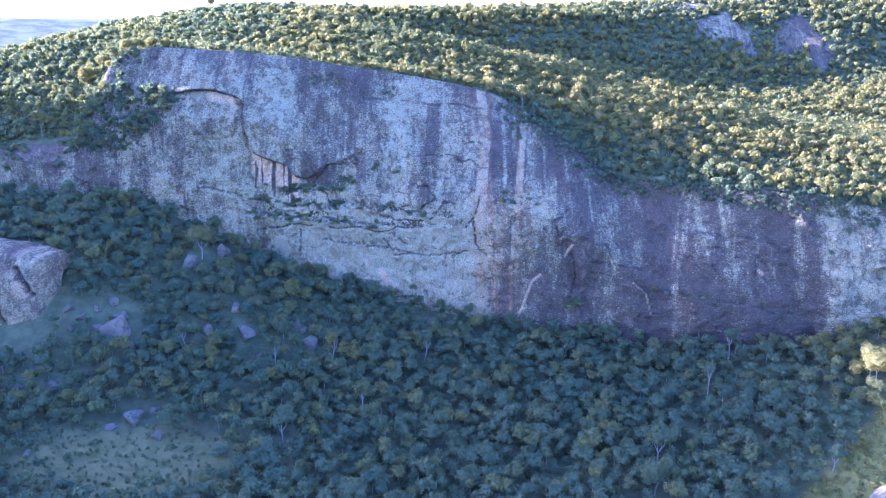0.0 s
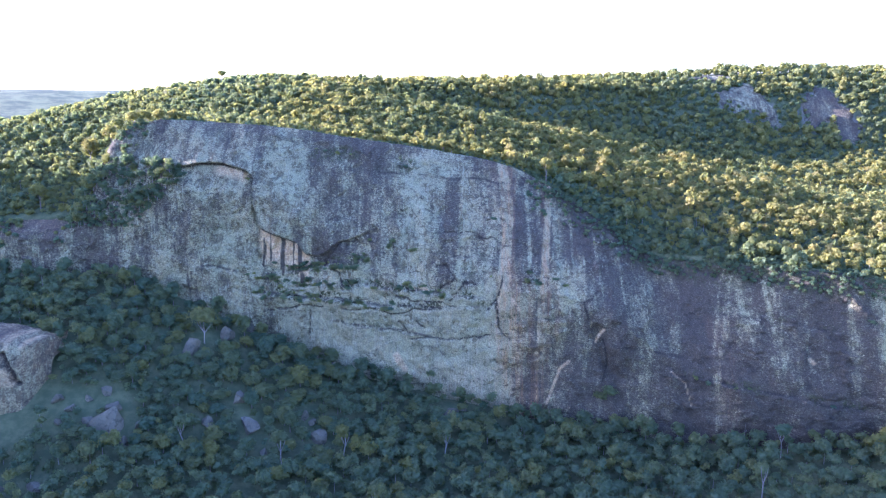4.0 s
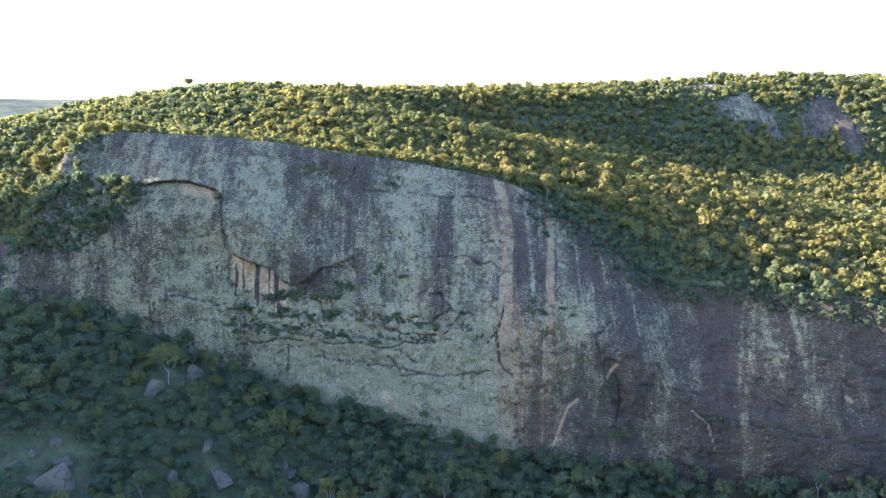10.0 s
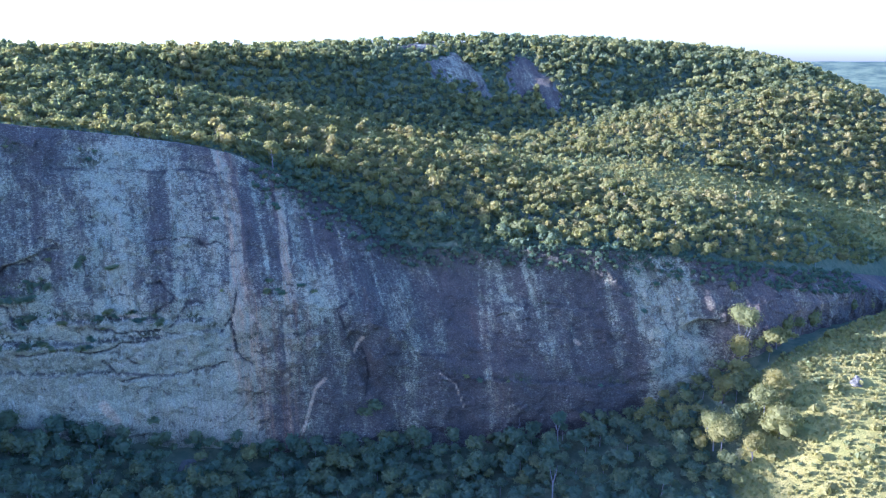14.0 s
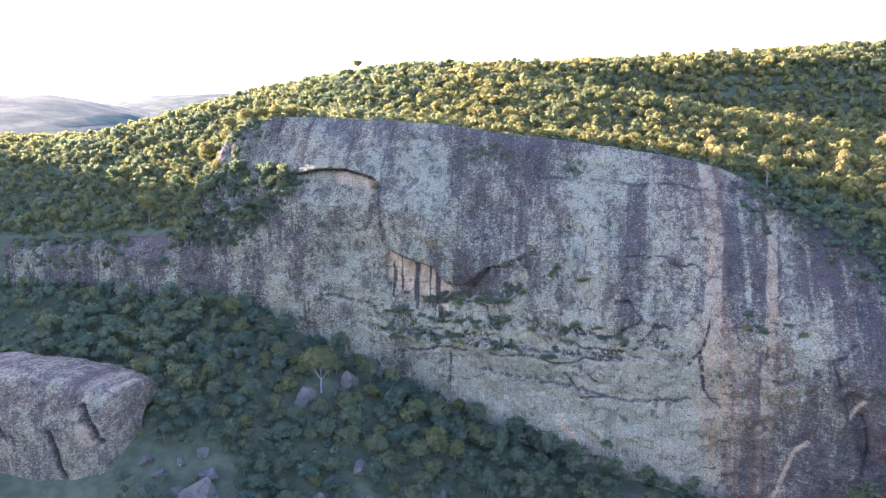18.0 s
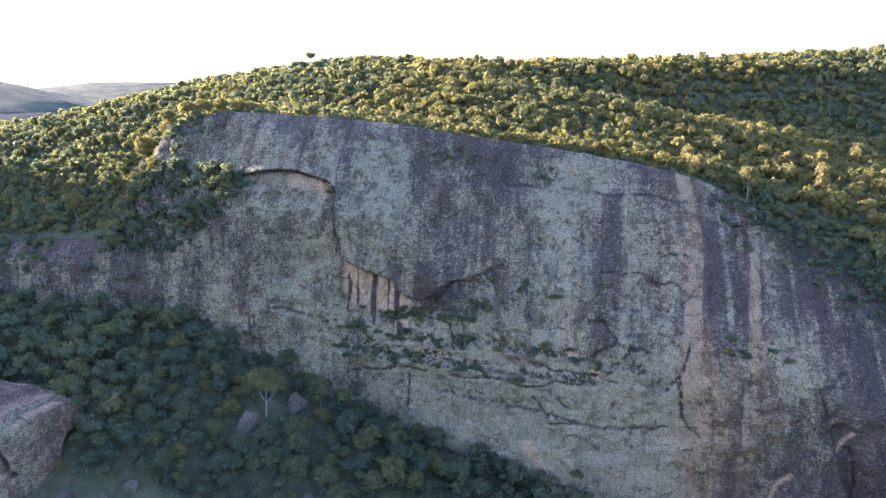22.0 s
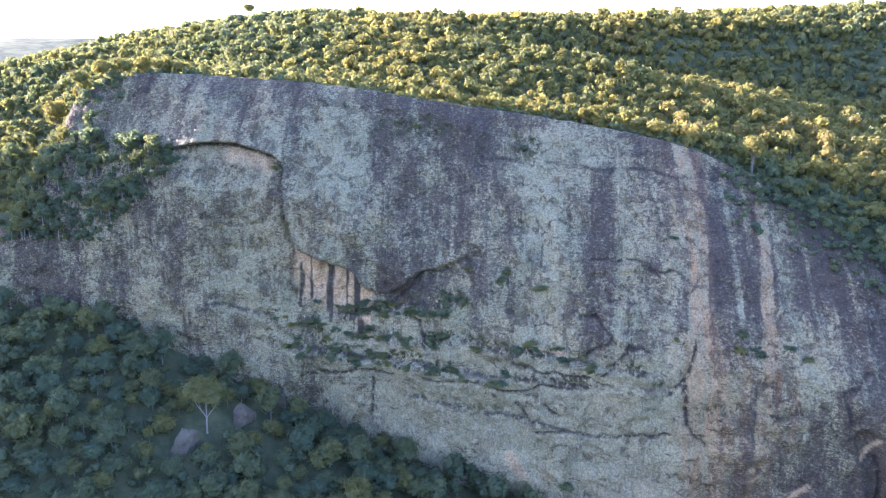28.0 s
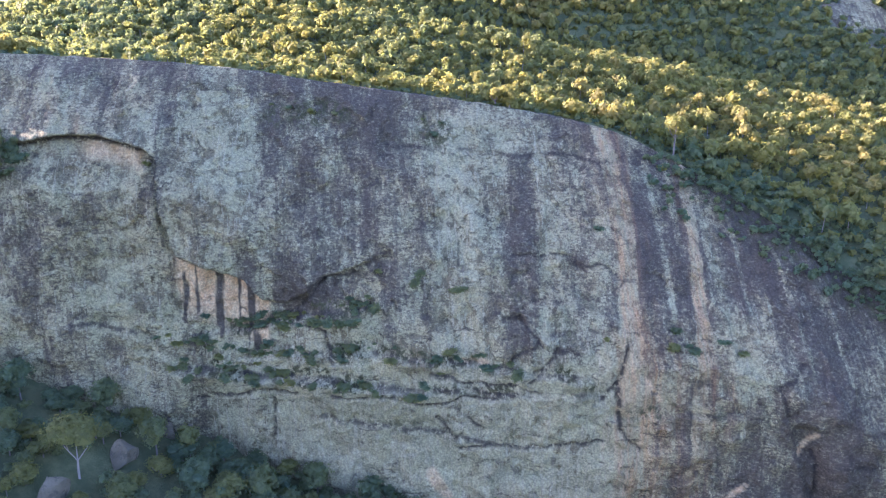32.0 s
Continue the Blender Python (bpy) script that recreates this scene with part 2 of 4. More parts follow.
def split(n, l, name):
    a = n.new("ShaderNodeAttribute")
    a.attribute_name = name
    s = n.new("ShaderNodeSeparateColor")
    l.new(a.outputs["Color"], s.inputs[0])
    return s.outputs


def rock_material(name, streaked=True):
    m, n, l, bsdf = material(name)
    speck = grain(n, l, 2.6, 6, 0.75)
    patch = grain(n, l, 0.14, 5, 0.6)
    if streaked:
        dark, pink, pale = split(n, l, "stain")[:3]
        fresh, moss, crack_shade = split(n, l, "tone")[:3]
        blot = grain(n, l, 1.0, 8, 0.74, (0.24, 0.2, 0.17), warp=0.4)
        chip = grain(n, l, 1.0, 6, 0.72, (0.9, 0.5, 0.75))
        dash = grain(n, l, 1.0, 5, 0.66, (1.35, 0.8, 3.0), warp=0.2)
        fine = grain(n, l, 1.0, 7, 0.68, (0.75, 0.12, 0.055), warp=0.5)
        drip = grain(n, l, 1.0, 6, 0.66, (2.1, 0.14, 0.10), warp=0.25)
        seam_shade = grain(n, l, 1.0, 5, 0.66, (0.13, 0.3, 1.0), warp=0.8)
        tint_ = grain(n, l, 1.0, 4, 0.6, (0.09, 0.1, 0.07))
        want = maths(n, l, "SUBTRACT", dark, 0.42)
        give = maths(n, l, "SUBTRACT", pale, 0.35)
        col = mixed(n, l, band(n, l, blot, 0.44, 0.525), (0.18, 0.18, 0.122), (0.355, 0.37, 0.242))
        col = mixed(n, l, maths(n, l, "MULTIPLY", band(n, l, tint_, 0.4, 0.62), 0.6), col, mixed(n, l, 1.0, col, (1.12, 0.97, 0.90), "MULTIPLY"))
        light = band(n, l, maths(n, l, "ADD", chip, maths(n, l, "MULTIPLY", give, 0.30)), 0.54, 0.60)
        col = mixed(n, l, maths(n, l, "MULTIPLY", light, 0.6), col, (0.415, 0.43, 0.29))
        wet = band(n, l, maths(n, l, "ADD", fine, maths(n, l, "MULTIPLY", want, 0.55)), 0.555, 0.625)
        col = mixed(n, l, maths(n, l, "MULTIPLY", wet, maths(n, l, "ADD", 0.28, maths(n, l, "MULTIPLY", dark, 0.46))), col, (0.10, 0.09, 0.082))
        run = band(n, l, maths(n, l, "SUBTRACT", maths(n, l, "ADD", drip, maths(n, l, "MULTIPLY", give, 0.10)), maths(n, l, "MULTIPLY", want, 0.08)), 0.60, 0.64)
        col = mixed(n, l, maths(n, l, "MULTIPLY", run, 0.72), col, (0.41, 0.41, 0.30))
        pit = grain(n, l, 1.0, 5, 0.7, (1.9, 1.0, 1.4))
        mott = grain(n, l, 1.0, 7, 0.75, (0.6, 0.4, 0.5), warp=0.3)
        tick = band(n, l, maths(n, l, "ADD", dash, maths(n, l, "MULTIPLY", want, 0.30)), 0.545, 0.60)
        col = mixed(n, l, maths(n, l, "MULTIPLY", tick, 0.62), col, (0.08, 0.073, 0.066))
        fleck = band(n, l, maths(n, l, "SUBTRACT", 1.0, dash), 0.57, 0.63)
        col = mixed(n, l, maths(n, l, "MULTIPLY", fleck, 0.42), col, (0.50, 0.51, 0.37))
        hole = band(n, l, maths(n, l, "ADD", pit, maths(n, l, "MULTIPLY", want, 0.38)), 0.57, 0.61)
        col = mixed(n, l, maths(n, l, "MULTIPLY", hole, 0.45), col, (0.075, 0.066, 0.062))
        grime = band(n, l, maths(n, l, "ADD", mott, maths(n, l, "MULTIPLY", want, 0.42)), 0.54, 0.59)
        col = mixed(n, l, maths(n, l, "MULTIPLY", grime, 0.45), col, (0.10, 0.092, 0.08))
        pink = maths(n, l, "MULTIPLY", pink, maths(n, l, "ADD", 0.45, maths(n, l, "MULTIPLY", band(n, l, drip, 0.38, 0.6), 0.55)))
        warm = mixed(n, l, band(n, l, fine, 0.42, 0.58), (1.24, 0.92, 0.74), (1.14, 0.99, 0.88))
        col = mixed(n, l, pink, col, mixed(n, l, 1.0, mixed(n, l, 0.25, col, (0.31, 0.275, 0.235)), warm, "MULTIPLY"))
        # dark level dashes: short cracks, and ledge shadows painted into the colour
        col = mixed(n, l, maths(n, l, "MULTIPLY", band(n, l, seam_shade, 0.62, 0.66), 0.5), col, (0.07, 0.064, 0.062))
        col = mixed(n, l, fresh, col, mixed(n, l, band(n, l, chip, 0.4, 0.6), (0.70, 0.58, 0.38), (0.58, 0.42, 0.25)))
        col = mixed(n, l, maths(n, l, "MULTIPLY", moss, band(n, l, chip, 0.45, 0.56)), col, (0.075, 0.085, 0.045))
        # real cracks, and the shade painted along ledges and under the scar
        col = mixed(n, l, maths(n, l, "MULTIPLY", crack_shade, band(n, l, chip, 0.38, 0.5)), col, (0.05, 0.046, 0.046))
        # joints between blocks, open here and there
        cell = n.new("ShaderNodeTexVoronoi")
        cell.feature = "DISTANCE_TO_EDGE"
        cell.inputs["Scale"].default_value = 1.0
        spot = n.new("ShaderNodeTexCoord")
        bend = n.new("ShaderNodeTexNoise")
        bend.inputs["Scale"].default_value, bend.inputs["Detail"].default_value = 0.3, 5
        l.new(spot.outputs["Object"], bend.inputs["Vector"])
        shift = n.new("ShaderNodeVectorMath")
        shift.operation = "MULTIPLY_ADD"
        l.new(bend.outputs["Color"], shift.inputs[0])
        shift.inputs[1].default_value = (5, 5, 5)
        l.new(spot.outputs["Object"], shift.inputs[2])
        flat = n.new("ShaderNodeMapping")
        flat.inputs["Scale"].default_value = (0.075, 0.05, 0.26)
        l.new(shift.outputs[0], flat.inputs[0])
        l.new(flat.outputs[0], cell.inputs["Vector"])
        gap = maths(n, l, "SUBTRACT", 1.0, band(n, l, cell.outputs["Distance"], 0.01, 0.04))
        gap = maths(n, l, "MULTIPLY", gap, band(n, l, mott, 0.50, 0.58))
        col = mixed(n, l, band(n, l, speck, 0.40, 0.62), mixed(n, l, 1.0, col, (0.72, 0.72, 0.72), "MULTIPLY"), mixed(n, l, 1.0, col, (1.24, 1.23, 1.2), "MULTIPLY"))
        col = mixed(n, l, maths(n, l, "MULTIPLY", gap, 0.55), col, (0.075, 0.068, 0.066))
        col = mixed(n, l, 1.0, col, (1.03, 1.02, 0.92), "MULTIPLY")
        height = maths(n, l, "ADD", maths(n, l, "ADD", maths(n, l, "SUBTRACT", speck, gap), chip), maths(n, l, "ADD", maths(n, l, "MULTIPLY", drip, 0.8), maths(n, l, "MULTIPLY", blot, 1.5)))
    else:
        col = mixed(n, l, band(n, l, patch, 0.35, 0.65), (0.15, 0.145, 0.10), (0.25, 0.24, 0.17))
        col = mixed(n, l, band(n, l, speck, 0.40, 0.72), col, (0.19, 0.185, 0.14))
        lichen = grain(n, l, 0.7, 5, 0.7)
        col = mixed(n, l, band(n, l, lichen, 0.5, 0.62), col, (0.115, 0.115, 0.085))
        height = speck
    l.new(col, bsdf.inputs["Base Color"])
    bsdf.inputs["Roughness"].default_value = 0.9
    bsdf.inputs["Specular IOR Level"].default_value = 0.25
    bumped(n, l, bsdf, height, 0.8, 0.7)
    return m


def ground_material():
    m, n, l, bsdf = material("earth_and_grass")
    meadow, stone, woods = split(n, l, "cover")[:3]
    a, b = grain(n, l, 0.35, 6, 0.65), grain(n, l, 2.5, 5, 0.7)
    floor_col = mixed(n, l, band(n, l, a, 0.38, 0.62), (0.10, 0.13, 0.065), (0.15, 0.17, 0.085))
    grass = mixed(n, l, band(n, l, a, 0.35, 0.65), (0.25, 0.235, 0.06), (0.36, 0.315, 0.085))
    grass = mixed(n, l, maths(n, l, "MULTIPLY", band(n, l, grain(n, l, 0.11, 4, 0.6), 0.45, 0.62), 0.7), grass, (0.30, 0.29, 0.07))
    grass = mixed(n, l, band(n, l, b, 0.52, 0.72), grass, (0.14, 0.16, 0.04))
    col = mixed(n, l, meadow, floor_col, grass)
    far_a = grain(n, l, 0.012, 10, 0.75)
    col = mixed(n, l, woods, col, mixed(n, l, band(n, l, far_a, 0.4, 0.6), (0.06, 0.095, 0.065), (0.15, 0.19, 0.105)))
    col = mixed(n, l, stone, col, mixed(n, l, band(n, l, b, 0.4, 0.6), (0.2, 0.19, 0.18), (0.33, 0.30, 0.27)))
    l.new(col, bsdf.inputs["Base Color"])
    bsdf.inputs["Roughness"].default_value = 1.0
    bsdf.inputs["Specular IOR Level"].default_value = 0.1
    bumped(n, l, bsdf, b, 0.8, 0.6)
    return m


def leaf_material(name, single, lo=0.0, hi=0.62, bright=1.0):
    """Leaves: one hue a tree; thin, so that light comes through them."""
    m, n, l, bsdf = material(name)
    if single:
        info = n.new("ShaderNodeObjectInfo")
        tint = maths(n, l, "ADD", maths(n, l, "MULTIPLY", info.outputs["Random"], hi - lo), lo)
    else:
        tint = split(n, l, "tint")[0]
    ramp = n.new("ShaderNodeValToRGB")
    stops = ((0.0, (0.11, 0.172, 0.118)), (0.35, (0.145, 0.192, 0.108)), (0.7, (0.205, 0.22, 0.080)), (0.9, (0.26, 0.25, 0.084)), (1.0, (0.22, 0.19, 0.125)))
    while len(ramp.color_ramp.elements) < len(stops):
        ramp.color_ramp.elements.new(0.5)
    for e, (p, c) in zip(ramp.color_ramp.elements, stops):
        e.position, e.color = p, (c[0] * bright, c[1] * bright, c[2] * bright, 1)
    l.new(tint, ramp.inputs[0])
    geo = n.new("ShaderNodeNewGeometry")
    leaf = geo.outputs["Random Per Island"]
    col = mixed(n, l, maths(n, l, "MULTIPLY", leaf, 0.5), ramp.outputs[0], mixed(n, l, 1.0, ramp.outputs[0], (1.5, 1.4, 1.2), "MULTIPLY"))
    l.new(col, bsdf.inputs["Base Color"])
    bsdf.inputs["Roughness"].default_value = 0.75
    bsdf.inputs["Specular IOR Level"].default_value = 0.2
    thin = n.new("ShaderNodeBsdfTranslucent")
    l.new(mixed(n, l, 1.0, col, (1.35, 1.32, 0.8), "MULTIPLY"), thin.inputs["Color"])
    both = n.new("ShaderNodeMixShader")
    both.inputs[0].default_value = 0.52
    l.new(bsdf.outputs[0], both.inputs[1])
    l.new(thin.outputs[0], both.inputs[2])
    l.new(both.outputs[0], n["Material Output"].inputs["Surface"])
    return m


def bark_material(name, a, b):
    m, n, l, bsdf = material(name)
    l.new(mixed(n, l, grain(n, l, 3, 4, 0.6, (1, 1, 0.3)), a, b), bsdf.inputs["Base Color"])
    bsdf.inputs["Roughness"].default_value = 0.9
    return m


ROCK = rock_material("streaked_granite")
BOULDER = rock_material("lichened_granite", False)
EARTH = ground_material()
LEAF, LEAVES = leaf_material("leaf", True), leaf_material("leaves", False)
# LEAF with sunlight put into its hue, for trees that stand in the sun
SUN_LEAF = leaf_material("sun_leaf", True, 0.62, 0.9)
GRASS = leaf_material("dry_grass", False, bright=1.15)
BARK = bark_material("grey_bark", (0.14, 0.12, 0.10), (0.28, 0.26, 0.23))
PALE_BARK = bark_material("pale_bark", (0.20, 0.19, 0.165), (0.36, 0.345, 0.31))


# ---- the ground, one sheet to the horizon ----
def spread(lo, hi, step, far, grow=1.14):
    mid = list(np.arange(lo, hi + step / 2, step))
    out, s = [], step
    while (out[-1] if out else hi) < far:
        s *= grow
        out.append((out[-1] if out else hi) + s)
    back, s = [], step
    while (back[-1] if back else lo) > -far:
        s *= grow
        back.append((back[-1] if back else lo) - s)
    return np.array(back[::-1] + mid + out)


def meadow_at(x, y):
    """1 where grass grows with no trees: the strip on the plateau, the slope east of the wall, the clearing below it."""
    n = 0.35 * (fbm(x / 14, y / 14, 71) - 0.5)
    strip_y = np.interp(x, (105, 128, 145, 163, 193, 219, 251, 320), (317, 307, 294, 284, 272, 260, 248, 223))
    strip = 1 - np.abs(y - strip_y) / np.interp(x, (98, 108, 130, 200, 300), (0.1, 11, 14, 16, 20))
    strip = np.maximum(strip, 1 - np.hypot((x - 192) / 24, (y - 234 + 0.35 * (x - 192)) / 5))
    slope = np.minimum((x - np.interp(y, (60, 140, 160, 185, 200), (64, 72, 100, 128, 140))) / 12, (np.interp(x, (120, 145, 185, 240), (186, 190, 199, 217)) - y) / 8)
    glade = 1 - np.hypot((x + 74) / 36, (y - 163) / 17)
    return np.clip(np.maximum(np.maximum(strip, slope), glade) * 2.5 + n * 3, 0, 1)


def slab_at(x, y):
    """1 on the bare rock of the hill to the east."""
    n = 2.1 * (fbm(x / 6, y / 9, 73) - 0.5)
    a = 1 - np.hypot((x - 141) / 11, (y - 384) / 15)
    b = 0.9 - np.hypot((x - 177) / 10, (y - 376) / 17)
    c = 1 - np.hypot((x - 130) / 13, (y - 407) / 6)
    return np.clip((np.maximum(np.maximum(a, b * 0.8), c) + n) * 3, 0, 1)


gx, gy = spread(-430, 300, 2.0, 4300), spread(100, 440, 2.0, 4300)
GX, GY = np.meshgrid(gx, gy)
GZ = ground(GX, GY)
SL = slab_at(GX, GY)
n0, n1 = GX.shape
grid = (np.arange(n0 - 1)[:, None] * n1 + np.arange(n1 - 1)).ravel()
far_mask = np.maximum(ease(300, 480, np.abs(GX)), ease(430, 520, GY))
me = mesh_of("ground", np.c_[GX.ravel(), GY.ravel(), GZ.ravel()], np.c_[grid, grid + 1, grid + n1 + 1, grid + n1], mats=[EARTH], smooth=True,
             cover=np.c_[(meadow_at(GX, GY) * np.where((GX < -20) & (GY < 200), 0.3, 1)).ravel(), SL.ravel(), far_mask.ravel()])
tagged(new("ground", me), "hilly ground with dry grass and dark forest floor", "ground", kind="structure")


# ---- the cliff ----
SCAR_X = (-90, -81, -74, -66, -64.2, -63, -61, -55, -50, -47, -43, -36, -27, -22)
SCAR_Z = (-23, -21.2, -21.3, -23.5, -25, -35, -41, -43.7, -45.4, -49, -50.2, -45.3, -42, -41)
# ledges of the wall: x from, x to, height at both ends, how far the rock below stands out
LEDGES = ((-65, -18, -61.3, -63.8, 2.6), (-60, -27, -56.0, -50.0, 1.7), (-34, 9, -57.5, -59.5, 1.4), (-52, -30, -59.4, -58.0, 1.4),
          (-20, 12, -63.5, -62.0, 0.9), (-10, 14, -47.0, -49.5, 0.6), (60, 110, -76.5, -81.0, 0.9), (-40, 2, -70.0, -72.5, 0.7),
          (72, 104, -60.0, -61.5, 0.6), (-30, 20, -24.0, -27.5, 0.3), (40, 66, -70.0, -72.0, 0.4), (10, 34, -66.0, -63.0, 0.8), (-5, 12, -54.0, -52.0, 0.7), (-88, -66, -52, -56, 0.5))
# cracks: x, z from and to
CRACKS = ((61, -76, 64.7, -78.8), (64.7, -78.8, 66.5, -85),
          (-34.6, -64.6, -26.1, -63.7), (-26.1, -63.7, -18.8, -65.2), (-18.8, -65.2, -3.9, -63.5), (-2.1, -60.7, 3, -54.1), (3, -54.1, 6.7, -54.7),
          (-13.6, -73.1, -3.6, -72.6), (-3.6, -72.6, 10.4, -70.3), (-17.2, -67.9, -14.6, -70.8), (-11.7, -66.8, -9.4, -69.4), (10, -62.1, 12.1, -58.8),
          (12.1, -58.8, 13.7, -52.4), (-45.5, -66.8, -46, -73.7), (-3.5, -40.9, 5.4, -41.4), (5.4, -41.4, 13.1, -44), (-60, -67.8, -49.9, -65.5),
          (-49.9, -65.5, -41.1, -65.3), (-5.5, -51.1, -3, -50.6), (-3, -50.6, 0.2, -54.1), (41.1, -55.8, 37.6, -58.8), (37.6, -58.8, 38.9, -65.3),
          (42.4, -70, 44.2, -76.1), (44.2, -76.1, 42.5, -82.1), (11.8, -59.6, 12.5, -68.2), (12.5, -68.2, 16.3, -71.4), (-17.9, -61, -0.2, -62.6),
          (-5, -58.8, -0.7, -53.7), (-30.9, -44.6, -35.6, -45.8), (-35.6, -45.8, -40.8, -50.9), (-38.7, -52.9, -35.5, -54.8), (-35.5, -54.8, -34.5, -59.1))


def near_line(x, z, x0, z0, x1, z1):
    dx, dz = x1 - x0, z1 - z0
    s = np.clip(((x - x0) * dx + (z - z0) * dz) / (dx * dx + dz * dz), 0, 1)
    return np.hypot(x - x0 - s * dx, z - z0 - s * dz)


def wall_relief(x, z):
    """How far the rock stands out from the plain wall."""
    d = 2.4 * (fbm(x / 22, z / 26, 11) - 0.5) + 1.0 * (fbm(x / 6, z / 9, 12) - 0.5)
    d = d + 0.6 * (fbm(x / 2.2, z / 14, 13, 3) - 0.5) + 0.75 * (fbm(x / 1.7, z / 1.7, 14, 3) - 0.5)
    # sheets that have split off, one over the other
    for size, depth, steps, seed in ((9, 3.2, 7, 17), (4, 1.6, 6, 18)):
        f = fbm(x / size + 0.5 * fbm(x / 3, z / 3, seed + 40), z / (size * 1.1) + 0.5 * fbm(x / 3, z / 3, seed + 41), seed, 3) * steps
        k = np.floor(f)
        d = d + depth / steps * (k + ease(0.0, 0.22, f - k)) - depth / 2
    wob = 2.0 * (fbm(x / 7, z * 0 + 4, 15, 3) - 0.5)
    zs = np.interp(x, SCAR_X, SCAR_Z) + 0.35 * wob
    span = ease(-92, -84, x) * (1 - ease(-32, -22, x))
    up = z - zs
    d = d + (1.9 - 1.3 * ease(-47, -42, x)) * span * ease(-0.3, 0.5, up) * np.exp(-np.maximum(up, 0) / 9)
    d = d - 0.8 * span * ease(-9, -0.5, up) * (1 - ease(-0.3, 0.4, up))
    for a, b, za, zb, out in LEDGES:
        zl = za + (zb - za) * (x - a) / (b - a) + wob
        down = zl - z
        d = d + out * ease(a - 1, a + 4, x) * (1 - ease(b - 4, b + 1, x)) * ease(-0.5, 0.5, down) * np.exp(-np.maximum(down, 0) / 5)
    for x0, z0, x1, z1 in CRACKS:
        d = d - 0.45 * (1 - ease(0.1, 0.7, near_line(x + wob, z + 3 * (fbm(x / 4, z / 4, 16, 3) - 0.5), x0, z0, x1, z1)))
    cave = np.hypot((x - 129) / 7, (z + 67.5) / 3.2)
    d = d - 3.0 * (1 - ease(0.5, 1.0, cave))
    notch = near_line(x, z, 41, -66, 45, -79)
    return d - 1.6 * (1 - ease(0.4, 2.4, notch))


def streak(x, z, x_top, x_low, z_top, z_low, half):
    """A run down the wall, from 0 to 1, with ragged edges."""
    mid = x_top + (x_low - x_top) * np.clip((z_top - z) / (z_top - z_low), 0, 1)
    mid = mid + 1.2 * (vnoise(z / 9, x * 0 + x_top, 31) - 0.5)
    side = 1 - ease(half * 0.55, half * 1.25, np.abs(x - mid) + 0.5 * half * (fbm(x / 0.8, z / 7, 32, 2) - 0.5))
    return side * ease(z_low - 4, z_low + 2, z) * (1 - ease(z_top - 1, z_top + 2, z))


